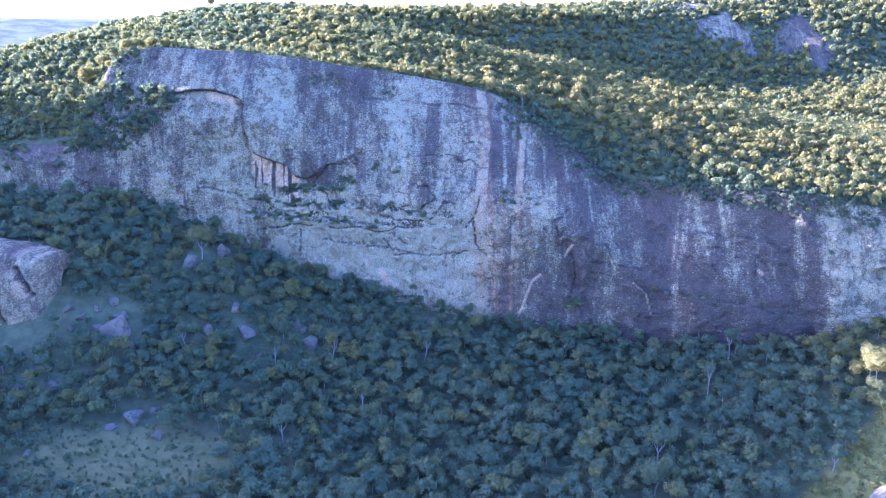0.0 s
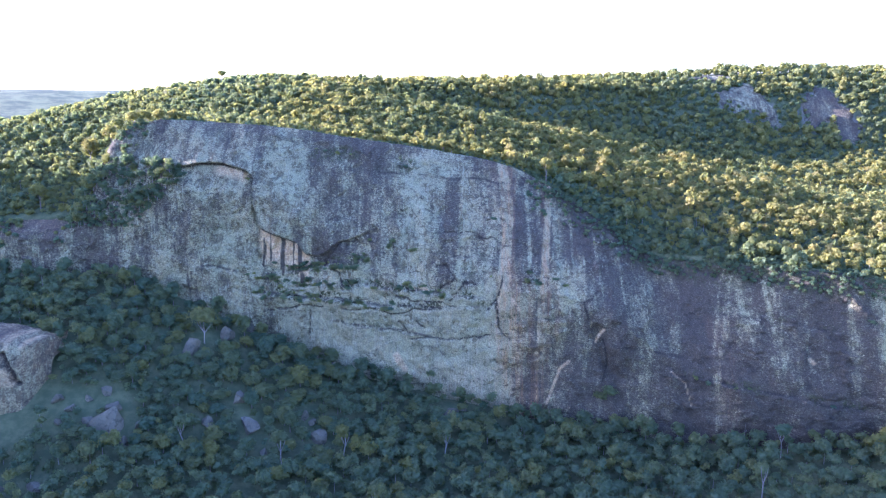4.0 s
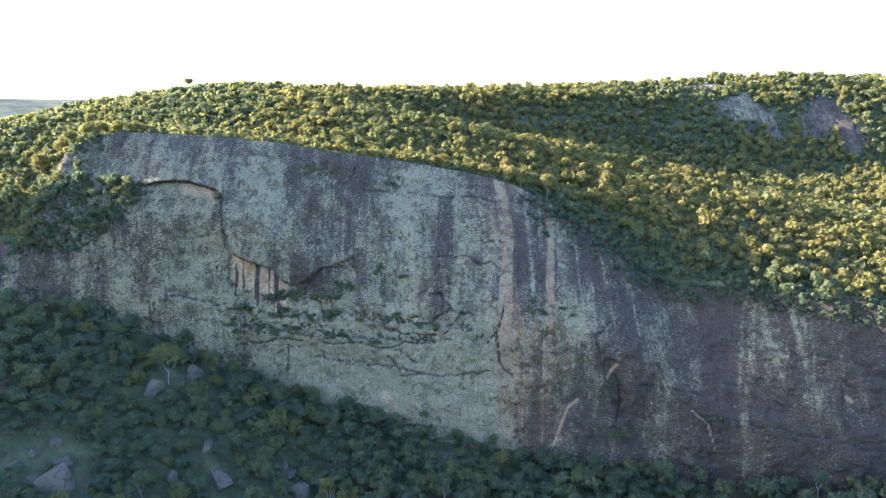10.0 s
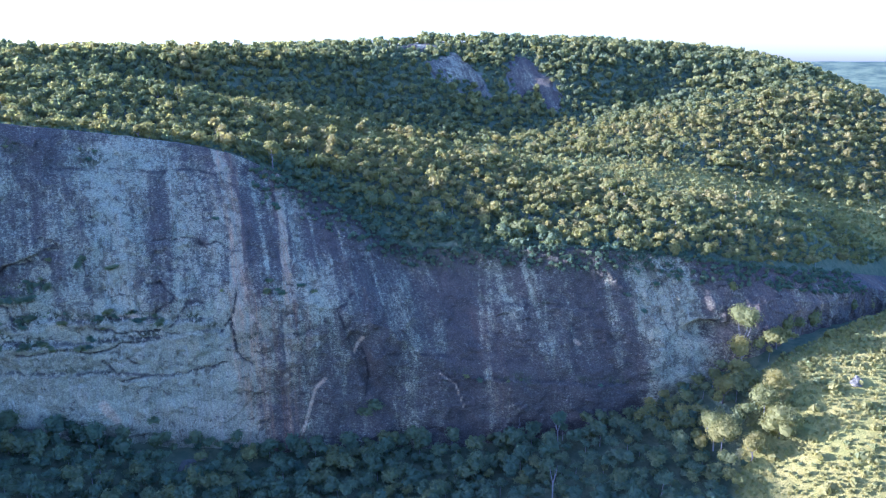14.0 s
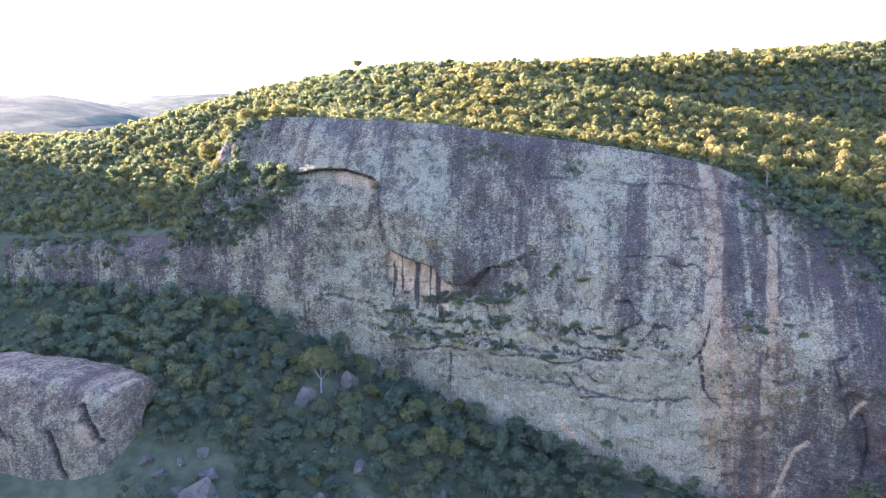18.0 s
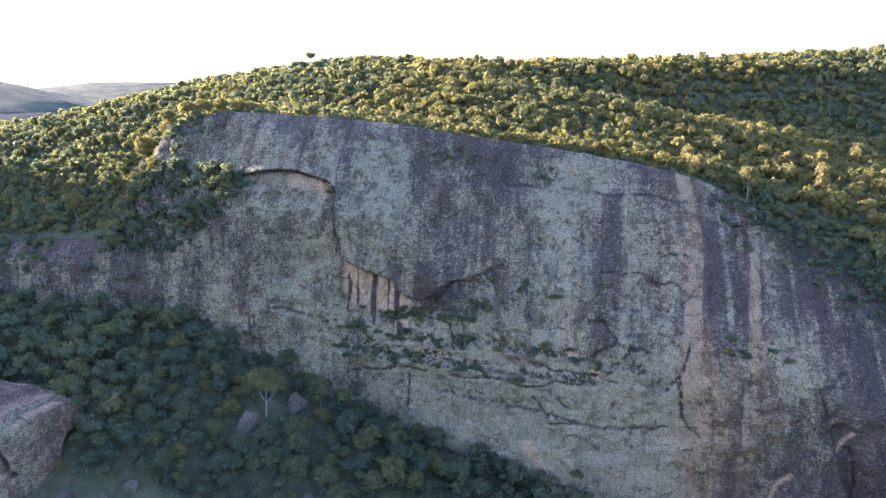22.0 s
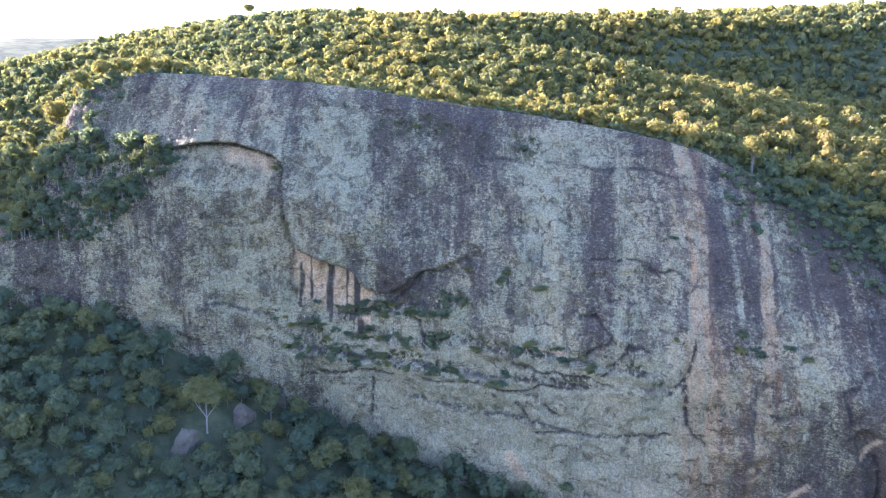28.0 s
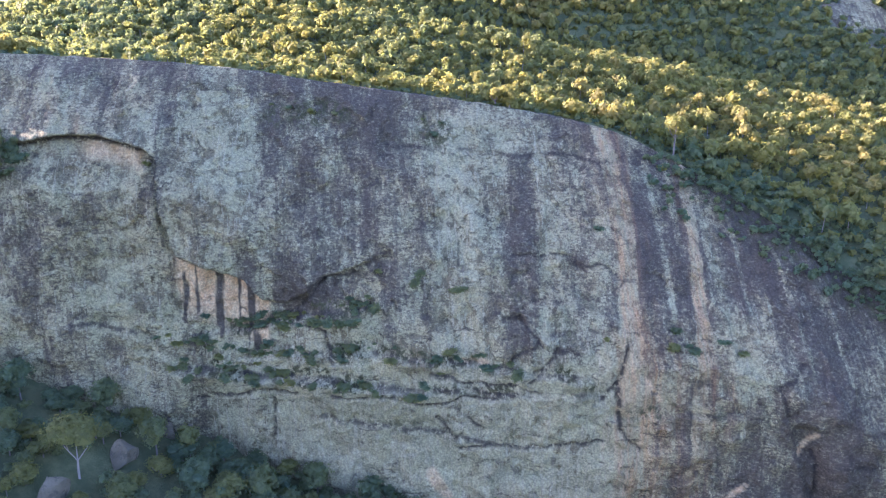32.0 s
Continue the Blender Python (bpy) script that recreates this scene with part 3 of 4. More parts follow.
def wall_stains(x, z):
    n1_, n2_ = fbm(x / 9, z / 20, 21), fbm(x / 3.5, z / 12, 22)
    top = smooth_interp(x, FX, RIM_Z)
    dark = 0.42 + 0.5 * (n1_ - 0.5) + 0.45 * (n2_ - 0.5)
    dark = dark + 0.16 * ease(-50, -40, x) * (1 - ease(-14, -8, x)) * ease(-54, -46, z)
    dark = dark - 0.32 * ease(-60, -50, x) * (1 - ease(14, 24, x)) * (1 - ease(-60, -54, z))
    dark = dark + 0.16 * ease(16, 24, x) * (1 - ease(34, 42, x)) * (1 - ease(-64, -56, z))
    dark = dark + 0.30 * ease(33, 44, x) * (1 - ease(108, 116, x))
    dark = dark - 0.25 * ease(108, 116, x) + 0.5 * ease(124, 134, x)
    dark = dark + 0.25 * (1 - ease(-112, -100, x)) * (fbm(x / 7, z / 9, 37) - 0.2) * 1.6
    dark = dark + 0.32 * ease(31, 34, x) * (1 - ease(40, 44, x)) * ease(-52, -44, z)
    dark = dark + 0.28 * streak(x, z, 70, 66, -48, -92, 4.0)
    dark = dark + 0.22 * (streak(x, z, -1, -3, -26, -54, 3.0) + streak(x, z, 21, 20, -26, -56, 2.4) + streak(x, z, 25, 24, -26, -50, 1.4))
    dark = dark - 0.34 * streak(x, z, -13, -12, -20, -60, 4.2)
    dark = dark - 0.35 * streak(x, z, -52, -51, -18, -34, 4.0)
    dark = dark + 0.12 * ease(-6, -1, z - top)
    blot = np.hypot((x + 38) / 7, (z + 49) / 4)
    dark = dark + 0.22 * (1 - ease(0.5, 1.2, blot))
    pale = 0.35 + 0.9 * (fbm(x / 12, z / 10, 23) - 0.5)
    pale = pale + 0.5 * ease(-60, -50, x) * (1 - ease(12, 24, x)) * (1 - ease(-62, -54, z)) - 0.3 * ease(34, 44, x) * (1 - ease(108, 116, x))
    pale = pale + 0.15 * ease(108, 116, x) * (1 - ease(124, 134, x)) + 0.3 * streak(x, z, -13, -12, -20, -60, 4.2)
    for a, b, zt, zl, w, k in ((79, 72, -46, -78, 0.9, 0.32), (72.6, 73.4, -76, -96, 1.0, 0.3), (77.6, 70, -46, -78, 0.4, 0.3), (86, 87, -49, -60, 0.45, 0.45), (36.4, 35.7, -36, -49, 0.5, 0.3), (42, 42.4, -36, -48, 0.45, 0.3),
                               (39, 38.6, -38, -50, 0.4, 0.25), (45, 45.4, -42, -53, 0.4, 0.25), (23.2, 22.4, -29, -50, 0.8, 0.3), (49, 49, -47, -58, 0.5, 0.25), (104, 105, -48, -58, 0.6, 0.3)):
        s = streak(x, z, a, b, zt, zl, w) * (0.55 + 0.9 * fbm(x / 1.5, z / 5, 33))
        pale, dark = pale + k * s, dark - 0.6 * k * s
    pink = 0.9 * streak(x, z, 17.5, 15.5, -20, -55, 2.2) * (0.6 + 0.6 * n2_) + 0.55 * streak(x, z, 15, 15, -20, -40, 5.0) * n1_
    pink = pink + 0.75 * streak(x, z, 29.5, 27, -27, -58, 1.5) * (0.5 + 0.6 * n2_)
    pink = pink + 0.8 * streak(x, z, 17, 20, -52, -92, 7.5) * np.clip(2.2 * fbm(x / 2.2, z / 16, 24) - 0.55, 0, 1)
    pink = pink + 0.5 * streak(x, z, 27, 27, -56, -90, 4.5) * np.clip(2.2 * fbm(x / 1.6, z / 16, 25) - 0.6, 0, 1)
    pink = pink + 0.35 * streak(x, z, 75, 75, -62, -96, 3.5)
    pink = pink + 0.8 * ease(126, 138, x) * np.clip(fbm(x / 5, z / 6, 26) * 2 - 0.4, 0, 1) + 0.3 * (1 - ease(-134, -118, x)) * ease(-47, -42, z)
    pink = pink + 0.25 * ease(-30, 0, x) * (1 - ease(16, 30, x)) * (1 - ease(-84, -78, z))
    # two long runs from the rim to the foot
    for xs_, zs_, w in (((15, 15.8, 16.7, 15.2, 13.5, 13.4), (-20, -25, -36, -47, -60, -90), 1.7), ((31, 30.1, 28.4, 26.8, 25.3, 25), (-26, -30, -41, -50, -62, -88), 1.2)):
        mid = np.interp(-z, [-k for k in zs_], xs_)
        off = np.abs(x - mid + 1.0 * (fbm(x * 0 + w, z / 6, 34) - 0.5)) + 0.8 * (fbm(x / 0.7, z / 8, 35, 3) - 0.5)
        on = (1 - ease(w * 0.6, w * 1.1, off)) * ease(zs_[-1] - 2, zs_[-1] + 8, z) * (0.35 + 0.65 * ease(-70, -52, z))
        rim_ = (1 - ease(w * 1.2, w * 2.4, off)) * (1 - on)
        pink, pale, dark = pink + 0.62 * on, pale + 0.26 * on, dark - 0.45 * on + 0.22 * rim_ * ease(-54, -48, z)
    brown = ease(11, 14, x) * (1 - ease(27, 31, x)) * (1 - ease(-58, -52, z)) * np.clip(3 * fbm(x / 1.1, z / 22, 36, 3) - 1.2, 0, 1)
    pink, dark = pink + 0.8 * brown, dark + 0.12 * brown
    zs = np.interp(x, SCAR_X, SCAR_Z)
    under = zs - z
    fresh = ease(-62.5, -60.5, x) * (1 - ease(-46.5, -45.5, x)) * ease(0.2, 0.8, under) * (1 - ease(6, 12, under + 4 * (n2_ - 0.5)))
    drop = ease(0.56, 0.62, fbm(x / 0.8, z / 12, 27, 2)) * (fresh > 0)
    fresh, dark = fresh * (1 - drop), dark + 0.4 * drop
    fresh = np.maximum(fresh, ease(-78, -74, x) * (1 - ease(-67, -65, x)) * ease(0.2, 0.8, under) * (1 - ease(2, 4.5, under)) * 0.8)
    for x0, z0, x1, z1, w in ((33.7, -76.6, 31, -79.2, 0.5), (31, -79.2, 27.4, -90, 0.45), (61, -76, 64.7, -78.8, 0.3), (64.7, -78.8, 66.4, -85, 0.3),
                              (-18, -79, -15.5, -83, 1.4), (43, -66, 41, -70, 0.5), (-12.5, -57.8, -8.5, -57.9, 0.7), (17, -59, 19, -62, 0.7), (95, -69, 95.6, -69.6, 0.6)):
        fresh = np.maximum(fresh, (1 - ease(0.4 * w, w, near_line(x, z, x0, z0, x1, z1) + 0.6 * w * (n2_ - 0.5))) * 0.7)
    moss = 0 * x
    span = ease(-92, -84, x) * (1 - ease(-36, -30, x))
    # dark line painted under the scar's overhanging edge
    crack_shade = span * (1 - ease(0.15, 0.7, np.abs(z - zs + 0.2))) * (1 - ease(-47, -42, x))
    wob = 2.0 * (fbm(x / 7, z * 0 + 4, 15, 3) - 0.5)
    for a, b, za, zb, out in LEDGES:
        zl = za + (zb - za) * (x - a) / (b - a) + wob
        on = ease(a - 1, a + 4, x) * (1 - ease(b - 4, b + 1, x))
        moss = np.maximum(moss, on * out * (1 - ease(0.5, 2.2, np.abs(z - zl - 0.8))) * ease(0.45, 0.6, fbm(x / 4, z / 3, 28)))
        # ledge shadow painted as a broken dark line along the crease
        crack_shade = np.maximum(crack_shade, on * 0.8 * (1 - ease(0.1, 0.6, np.abs(z - zl - 0.3))) * ease(0.4, 0.55, fbm(x / 3, z / 2, 29)))
    for x0, z0, x1, z1 in CRACKS:
        crack_shade = np.maximum(crack_shade, 0.9 * (1 - ease(0.1, 0.5, near_line(x + wob, z + 3 * (fbm(x / 4, z / 4, 16, 3) - 0.5), x0, z0, x1, z1))))
    green = ease(24, 32, x) * (1 - ease(118, 126, x)) * ease(-9, -1, z - top + 5 * (n1_ - 0.5))
    patch = np.maximum(1 - np.hypot((x + 38) / 11, (z + 18.5) / 3.0), 1 - np.hypot((x + 16) / 5, (z + 22) / 4.5))
    moss = np.maximum(np.maximum(moss, green * 0.9), 0.9 * ease(0.0, 0.45, patch + 0.8 * (n2_ - 0.5)))
    return np.clip(np.stack([dark, pink, pale], -1), 0, 1), np.clip(np.stack([fresh, moss, crack_shade], -1), 0, 1)


def build_cliff():
    xs = np.r_[np.arange(-190, -108, 0.5), np.arange(-108, 50, 0.33), np.arange(50, 240.1, 0.48)]
    us = np.linspace(0, 1, 235)
    fz, rz, ry = (smooth_interp(xs, FX, v) for v in (FOOT_Z, RIM_Z, RIM_Y))
    X = np.repeat(xs[None], len(us), 0)
    Z = (fz - 9)[None] + us[:, None] * (rz - fz + 9)[None]
    out = wall_relief(X, Z)
    hold = ease(0, 3, rz[None] - Z) * 0.85 + 0.15
    Y = face_y(X, Z) - out * hold
    stain, tone = wall_stains(X, Z)
    rows = [np.stack([X, Y, Z], -1)]
    stains, tones = [stain], [tone]
    for d in np.r_[np.linspace(0.7, 9, 12), 11]:
        y = ry + d
        g = ground(xs, y)
        z = rz + (g - rz) * ease(0, 7, d) + 0.5 * (fbm(xs / 3, y / 3, 41) - 0.4) * (1 - ease(5, 9, d)) - (1.5 if d > 10 else 0) - 0.5 * ease(4, 9, d)
        rows.append(np.stack([xs, y, z], -1)[None])
        s, t = wall_stains(xs, rz - 0.2)
        stains.append(s[None]), tones.append(t[None])
    V = np.concatenate(rows)
    a, b = V.shape[:2]
    g = (np.arange(a - 1)[:, None] * b + np.arange(b - 1)).ravel()
    me = mesh_of("cliff", V.reshape(-1, 3), np.c_[g, g + 1, g + b + 1, g + b], mats=[ROCK], smooth=True,
                 stain=np.concatenate(stains).reshape(-1, 3), tone=np.concatenate(tones).reshape(-1, 3))
    return tagged(new("cliff", me), "tall grey granite cliff streaked dark, pale and pink", "cliff", kind="structure")


build_cliff()


# ---- trees ----
ICO = np.array([(math.cos(a) * r, math.sin(a) * r, z) for z, r, a in
                [(1, 0, 0)] + [(0.447, 0.894, k * 1.2566) for k in range(5)] + [(-0.447, 0.894, k * 1.2566 + 0.6283) for k in range(5)] + [(-1, 0, 0)]])
ICO_F = np.array([(0, k + 1, (k + 1) % 5 + 1) for k in range(5)] + [(k + 1, k + 6, (k + 1) % 5 + 1) for k in range(5)]
                 + [((k + 1) % 5 + 1, k + 6, (k + 1) % 5 + 6) for k in range(5)] + [(11, (k + 1) % 5 + 6, k + 6) for k in range(5)])


def crown_arrays(rng, radius, tall, clumps, leaves, size):
    """Corners and faces of a crown: lumps of leaves set round a dome."""
    ways = rng.normal(size=(clumps, 3))
    ways[:, 2] = ways[:, 2] * 0.75 + 0.15
    ways /= np.linalg.norm(ways, axis=1)[:, None]
    far = rng.uniform(0.28, 0.64, (clumps, 1))
    far[0] = 0.1 if clumps > 2 else 0.25
    mids = ways * far * (radius, radius, tall)
    mids[:, 2] += tall * 0.35
    rs = radius * rng.uniform(0.40, 0.60, clumps)
    blob = (mids[:, None] + ICO[None] * rs[:, None, None] * rng.uniform(0.55, 0.85, (clumps, 12, 1)) * (1, 1, 0.8))
    tris = (ICO_F[None] + 12 * np.arange(clumps)[:, None, None]).reshape(-1, 3)
    own = rng.choice(clumps, leaves, p=rs**2 / (rs**2).sum())
    d = rng.normal(size=(leaves, 3))
    d[:, 2] += 0.45
    d /= np.linalg.norm(d, axis=1)[:, None]
    at = mids[own] + d * rs[own, None] * rng.uniform(0.62, 1.14, (leaves, 1)) * (1, 1, 0.85)
    n = d + 0.36 * rng.normal(size=(leaves, 3))
    n /= np.linalg.norm(n, axis=1)[:, None]
    u = np.cross(n, rng.normal(size=(leaves, 3)))
    u /= np.linalg.norm(u, axis=1)[:, None]
    v = np.cross(n, u)
    s = size * rng.uniform(0.55, 1.35, (leaves, 1))
    w = rng.uniform(-0.5, 0.5, (leaves, 1))
    leaf = np.stack([at - u * s * 1.1 - v * s * 0.8, at + u * s * 1.1 - v * s * (0.8 + w), at + u * s * w + v * s * 1.25], 1)
    verts = np.concatenate([leaf.reshape(-1, 3), blob.reshape(-1, 3)])
    return verts, np.concatenate([np.arange(3 * leaves).reshape(-1, 3), tris + 3 * leaves])


def limb(points, radii, sides=6):
    """Corners and faces of a bent, tapering limb."""
    pts = np.asarray(points, float)
    rings = []
    for p, r in zip(pts, radii):
        a = np.arange(sides) * 2 * math.pi / sides
        rings.append(np.c_[p[0] + r * np.cos(a), p[1] + r * np.sin(a), np.full(sides, p[2])])
    quads = [(k * sides + i, k * sides + (i + 1) % sides, (k + 1) * sides + (i + 1) % sides, (k + 1) * sides + i)
             for k in range(len(pts) - 1) for i in range(sides)]
    return np.concatenate(rings), np.array(quads)


def trunk_arrays(rng, height, radius, reach, forks):
    """A tapered trunk with limbs that spread into the crown."""
    V, Q, n = [], [], 0
    lean = rng.normal(size=2) * 0.05 * height
    split_at = height * rng.uniform(0.35, 0.55)
    base = np.array([0, 0, -1.2])
    mid = np.array([lean[0] * 0.4, lean[1] * 0.4, split_at * 0.55])
    top = np.array([*lean, split_at])
    jobs = [([base, mid, top], (radius * 1.3, radius, radius * 0.8))]
    for k in range(forks):
        a = 2 * math.pi * (k + rng.uniform(-0.25, 0.25)) / forks
        end = top + np.array([math.cos(a) * reach * 0.55, math.sin(a) * reach * 0.55, (height - split_at) * rng.uniform(0.7, 1.0)])
        bend = top * 0.5 + end * 0.5 + np.array([math.cos(a), math.sin(a), -0.4]) * reach * 0.1
        jobs.append(([top - (0, 0, 0.2), bend, end], (radius * 0.6, radius * 0.42, radius * 0.15)))
    for pts, rs in jobs:
        v, q = limb(pts, rs, 6)
        V.append(v), Q.append(q + n)
        n += len(v)
    return np.concatenate(V), np.concatenate(Q)


def tree_kind(seed, radius, height, clumps, leaves, size, bark=BARK, tall=0.62, thick=0.16, leaf=LEAF):
    """One tree with its trunk and crown; copies share the meshes."""
    rng = np.random.default_rng(seed)
    ob = new("tree")
    v, t = crown_arrays(rng, radius, radius * tall, clumps, leaves, size)
    v[:, 2] += height - radius * tall * 1.25
    part("crown", mesh_of("crown", v, tris=t, mats=[leaf]), ob)
    v, q = trunk_arrays(rng, height - radius * tall * 0.6, thick, radius, 4)
    part("trunk", mesh_of("trunk", v, q, mats=[bark], smooth=True), ob)
    return ob


def wood_fill(name, spots, seed, kinds, label, stems=None, leaf=LEAVES):
    """Many trees in one mesh: rows of x, y, z, size, hue; stems holds the height of the bole under some of the crowns."""
    rng = np.random.default_rng(seed)
    which = rng.integers(0, len(kinds), len(spots))
    V, T, C, slots, n = [], [], [], [], 0
    for k, (v, t) in enumerate(kinds):
        own = spots[which == k]
        if not len(own):
            continue
        a = rng.uniform(0, 2 * math.pi, len(own))
        c, s = np.cos(a)[:, None], np.sin(a)[:, None]
        sz = own[:, 3:4]
        sh = rng.uniform(0.8, 1.25, (len(own), 1))
        x = (v[None, :, 0] * c - v[None, :, 1] * s) * sz + own[:, 0:1]
        y = (v[None, :, 0] * s + v[None, :, 1] * c) * sz + own[:, 1:2]
        z = v[None, :, 2] * sz * sh + own[:, 2:3]
        V.append(np.stack([x, y, z], -1).reshape(-1, 3))
        T.append((t[None] + (np.arange(len(own)) * len(v))[:, None, None]).reshape(-1, 3) + n)
        hue = np.repeat(own[:, 4], len(v))
        C.append(np.c_[hue, hue * 0 + 0.5, hue * 0])
        n += len(own) * len(v)
        slots.append(np.zeros(len(T[-1]), int))
    if stems is not None:
        own, tall = spots[stems > 0], stems[stems > 0]
        lean = rng.normal(size=(len(own), 2)) * 0.3
        for turn in (0.0, 2.1, 4.2):
            r = 0.07 + 0.012 * tall
            foot = np.c_[own[:, 0] + r * math.cos(turn), own[:, 1] + r * math.sin(turn), own[:, 2] - tall]
            foot2 = np.c_[own[:, 0] + r * math.cos(turn + 2.1), own[:, 1] + r * math.sin(turn + 2.1), own[:, 2] - tall]
            top = np.c_[own[:, 0] + lean[:, 0], own[:, 1] + lean[:, 1], own[:, 2] + 0.7 * own[:, 3]]
            V.append(np.stack([foot, foot2, top], 1).reshape(-1, 3))
            T.append(np.arange(3 * len(own)).reshape(-1, 3) + n)
            C.append(np.full((3 * len(own), 3), 0.5))
            slots.append(np.ones(len(own), int))
            n += 3 * len(own)
    me = mesh_of(name, np.concatenate(V), tris=np.concatenate(T), mats=[leaf, PALE_BARK], slots=np.concatenate(slots), tint=np.concatenate(C))
    return tagged(new(name, me), label, "forest", kind="stuff")


def scatter(x0, x1, y0, y1, step, seed):
    rng = np.random.default_rng(seed)
    X, Y = np.meshgrid(np.arange(x0, x1, step), np.arange(y0, y1, step))
    X = X + (np.arange(X.shape[0]) % 2)[:, None] * step / 2
    return (np.c_[X.ravel(), Y.ravel()] + rng.uniform(-0.42, 0.42, (X.size, 2)) * step), rng


def in_view(x, y):
    """The part of the land that the flight looks at."""
    a = np.degrees(np.arctan2(x + 10, y - 30))
    return (a > -56) & (a < 63) & (np.hypot(x + 10, y - 30) > 95)


far_kinds = [crown_arrays(np.random.default_rng(900 + k), 1.0, 0.6, 2, 84, 0.135) for k in range(12)]
near_kinds = [crown_arrays(np.random.default_rng(930 + k), 1.0, 0.62, 5, 250, 0.10) for k in range(10)]

# boulders: x, y, width, height, seed; and single trees that stand out: x, y, crown radius, height, kind
BOULDERS = ((-109, 212, 3.6, 3.4), (-104, 210, 3.2, 2.6), (-92, 207, 9.5, 8.5), (-93, 212, 5, 4.5), (-99, 207, 3.4, 3), (-79, 180, 6.5, 5.5), (-75, 183, 4, 3.5),
            (-84, 176, 4, 2.4), (-71, 173, 3.6, 2.6), (-104, 189, 5, 3), (-54, 169, 5, 3), (-69, 213, 4, 3.5), (-62, 222, 5, 5), (-57, 214, 7.5, 6), (-52, 207, 3.2, 3),
            (-43, 221, 4, 4.5), (-38, 214, 5.5, 5), (-41, 219, 3, 3), (-11, 235, 3, 3), (-1, 230.5, 5, 3), (2, 232, 3, 2.4), (-78.6, 233, 7, 8), (-70, 242, 7, 8),
            (-65, 249.5, 4.5, 6), (-61.5, 250, 4, 6), (-113, 188, 4, 2.6), (-99, 163, 3, 2), (97, 141, 6, 5), (101, 142, 4, 3), (-97, 216, 4, 4), (-106, 206, 2.6, 2.4),
            (-88, 203, 4, 3.4), (-101, 213, 3, 3.4), (-86, 209, 3, 2.6), (152, 172, 4, 2), (170, 166, 5, 2), (160, 150, 4, 2.4))
SINGLES = ((-105, 374, 2.3, 7.0, 3), (-128, 303, 3.0, 9.5, 0), (-134, 299, 3.2, 8.5, 0), (-140, 272, 3.2, 10, 0), (-122, 296, 2.6, 8, 0), (-1, 271, 2.4, 4.5, 1), (-3.4, 271.5, 1.8, 3.8, 1),
           (30, 265, 2.6, 8.5, 0), (26.5, 262, 1.8, 5, 1), (136, 194, 3.2, 16, 2), (133, 191, 2.6, 10, 2), (130, 189, 2.4, 7, 0), (123.5, 187, 2.6, 7.5, 0), (112.5, 175, 3.3, 10, 2),
           (146, 192, 2.3, 6.5, 0), (131.5, 179, 2.6, 8, 0), (127, 177, 3.0, 8, 2), (124.5, 170, 3.8, 8, 0), (116, 169, 2.4, 7, 0), (54.5, 163, 3.2, 11, 2), (51, 152.5, 3.6, 9, 0),
           (54.6, 147, 3.0, 8, 0), (75, 145, 4.0, 8.5, 0), (66, 144.5, 3.0, 8, 0), (91, 151, 2.2, 7, 2), (112, 177, 3.2, 10, 2), (-19, 150, 4.4, 9, 0),
           (-76, 237, 4.6, 10.5, 3), (-20, 188, 2.6, 10, 2), (74.6, 187, 0.0, 11, 4), (-31, 210, 2.4, 10, 2), (-73, 206, 2.6, 9, 2), (-3, 214, 2.4, 10, 2), (-47, 205, 2.6, 10, 2),
           (86, 203, 2.2, 10, 2), (-39, 173, 3.0, 10, 2), (152, 196, 2.6, 7, 0), (158, 197, 2.2, 6, 0), (165, 199, 2.8, 6.5, 0), (176, 202, 2.4, 6, 0), (190, 206, 2.8, 6, 0), (205, 211, 2.6, 6, 0), (139, 203, 2.0, 5, 1), (79.6, 212, 0.0, 8, 4), (-99, 276, 2.3, 5, 0), (-95, 277, 2.4, 5, 0), (-103, 274, 2.4, 5.5, 0), (-91, 277, 2.2, 4.5, 0), (-107, 273, 2.6, 6.5, 0), (-111, 271, 2.6, 7, 0), (-114, 268, 2.8, 7.5, 0))


def clear_of(x, y):
    """Room in front of what must not be hidden by a crowd of crowns."""
    ok = np.ones(len(x), bool)
    for bx, by, w, h in BOULDERS:
        ok &= ~((np.abs(x - bx) < w * 0.4 + 0.8) & (y < by + w * 0.5 + 0.5) & (y > by - w * 0.5 - 1.6))
    for bx, by, r, h, k in SINGLES:
        ok &= np.hypot(x - bx, y - by) > max(r, 1.2) * 0.8 + 0.4
        if k >= 2:
            ok &= ~((np.abs(x - bx) < 1.6) & (y < by) & (y > by - 3.5))
    return ok & ~((x < -112) & (x > -182) & (y > 196) & (y < 226))


# woods on the plateau and the hills behind it
p, rng = scatter(-330, 470, 196, 436, 2.8, 101)
x, y = p.T
ry = smooth_interp(x, FX, RIM_Y)
keep = (y > ry + 2.2 - 1.5 * (x > 30)) & in_view(x, y) & (rng.random(len(p)) > np.maximum(meadow_at(x, y) * 0.97, slab_at(x, y)))
keep &= (rng.random(len(p)) > 0.10) & clear_of(x, y) & (rng.random(len(p)) > 0.45 * ease(80, 110, x) * ease(0.46, 0.58, fbm(x / 15, y / 15, 85)) * (y > ry + 14))
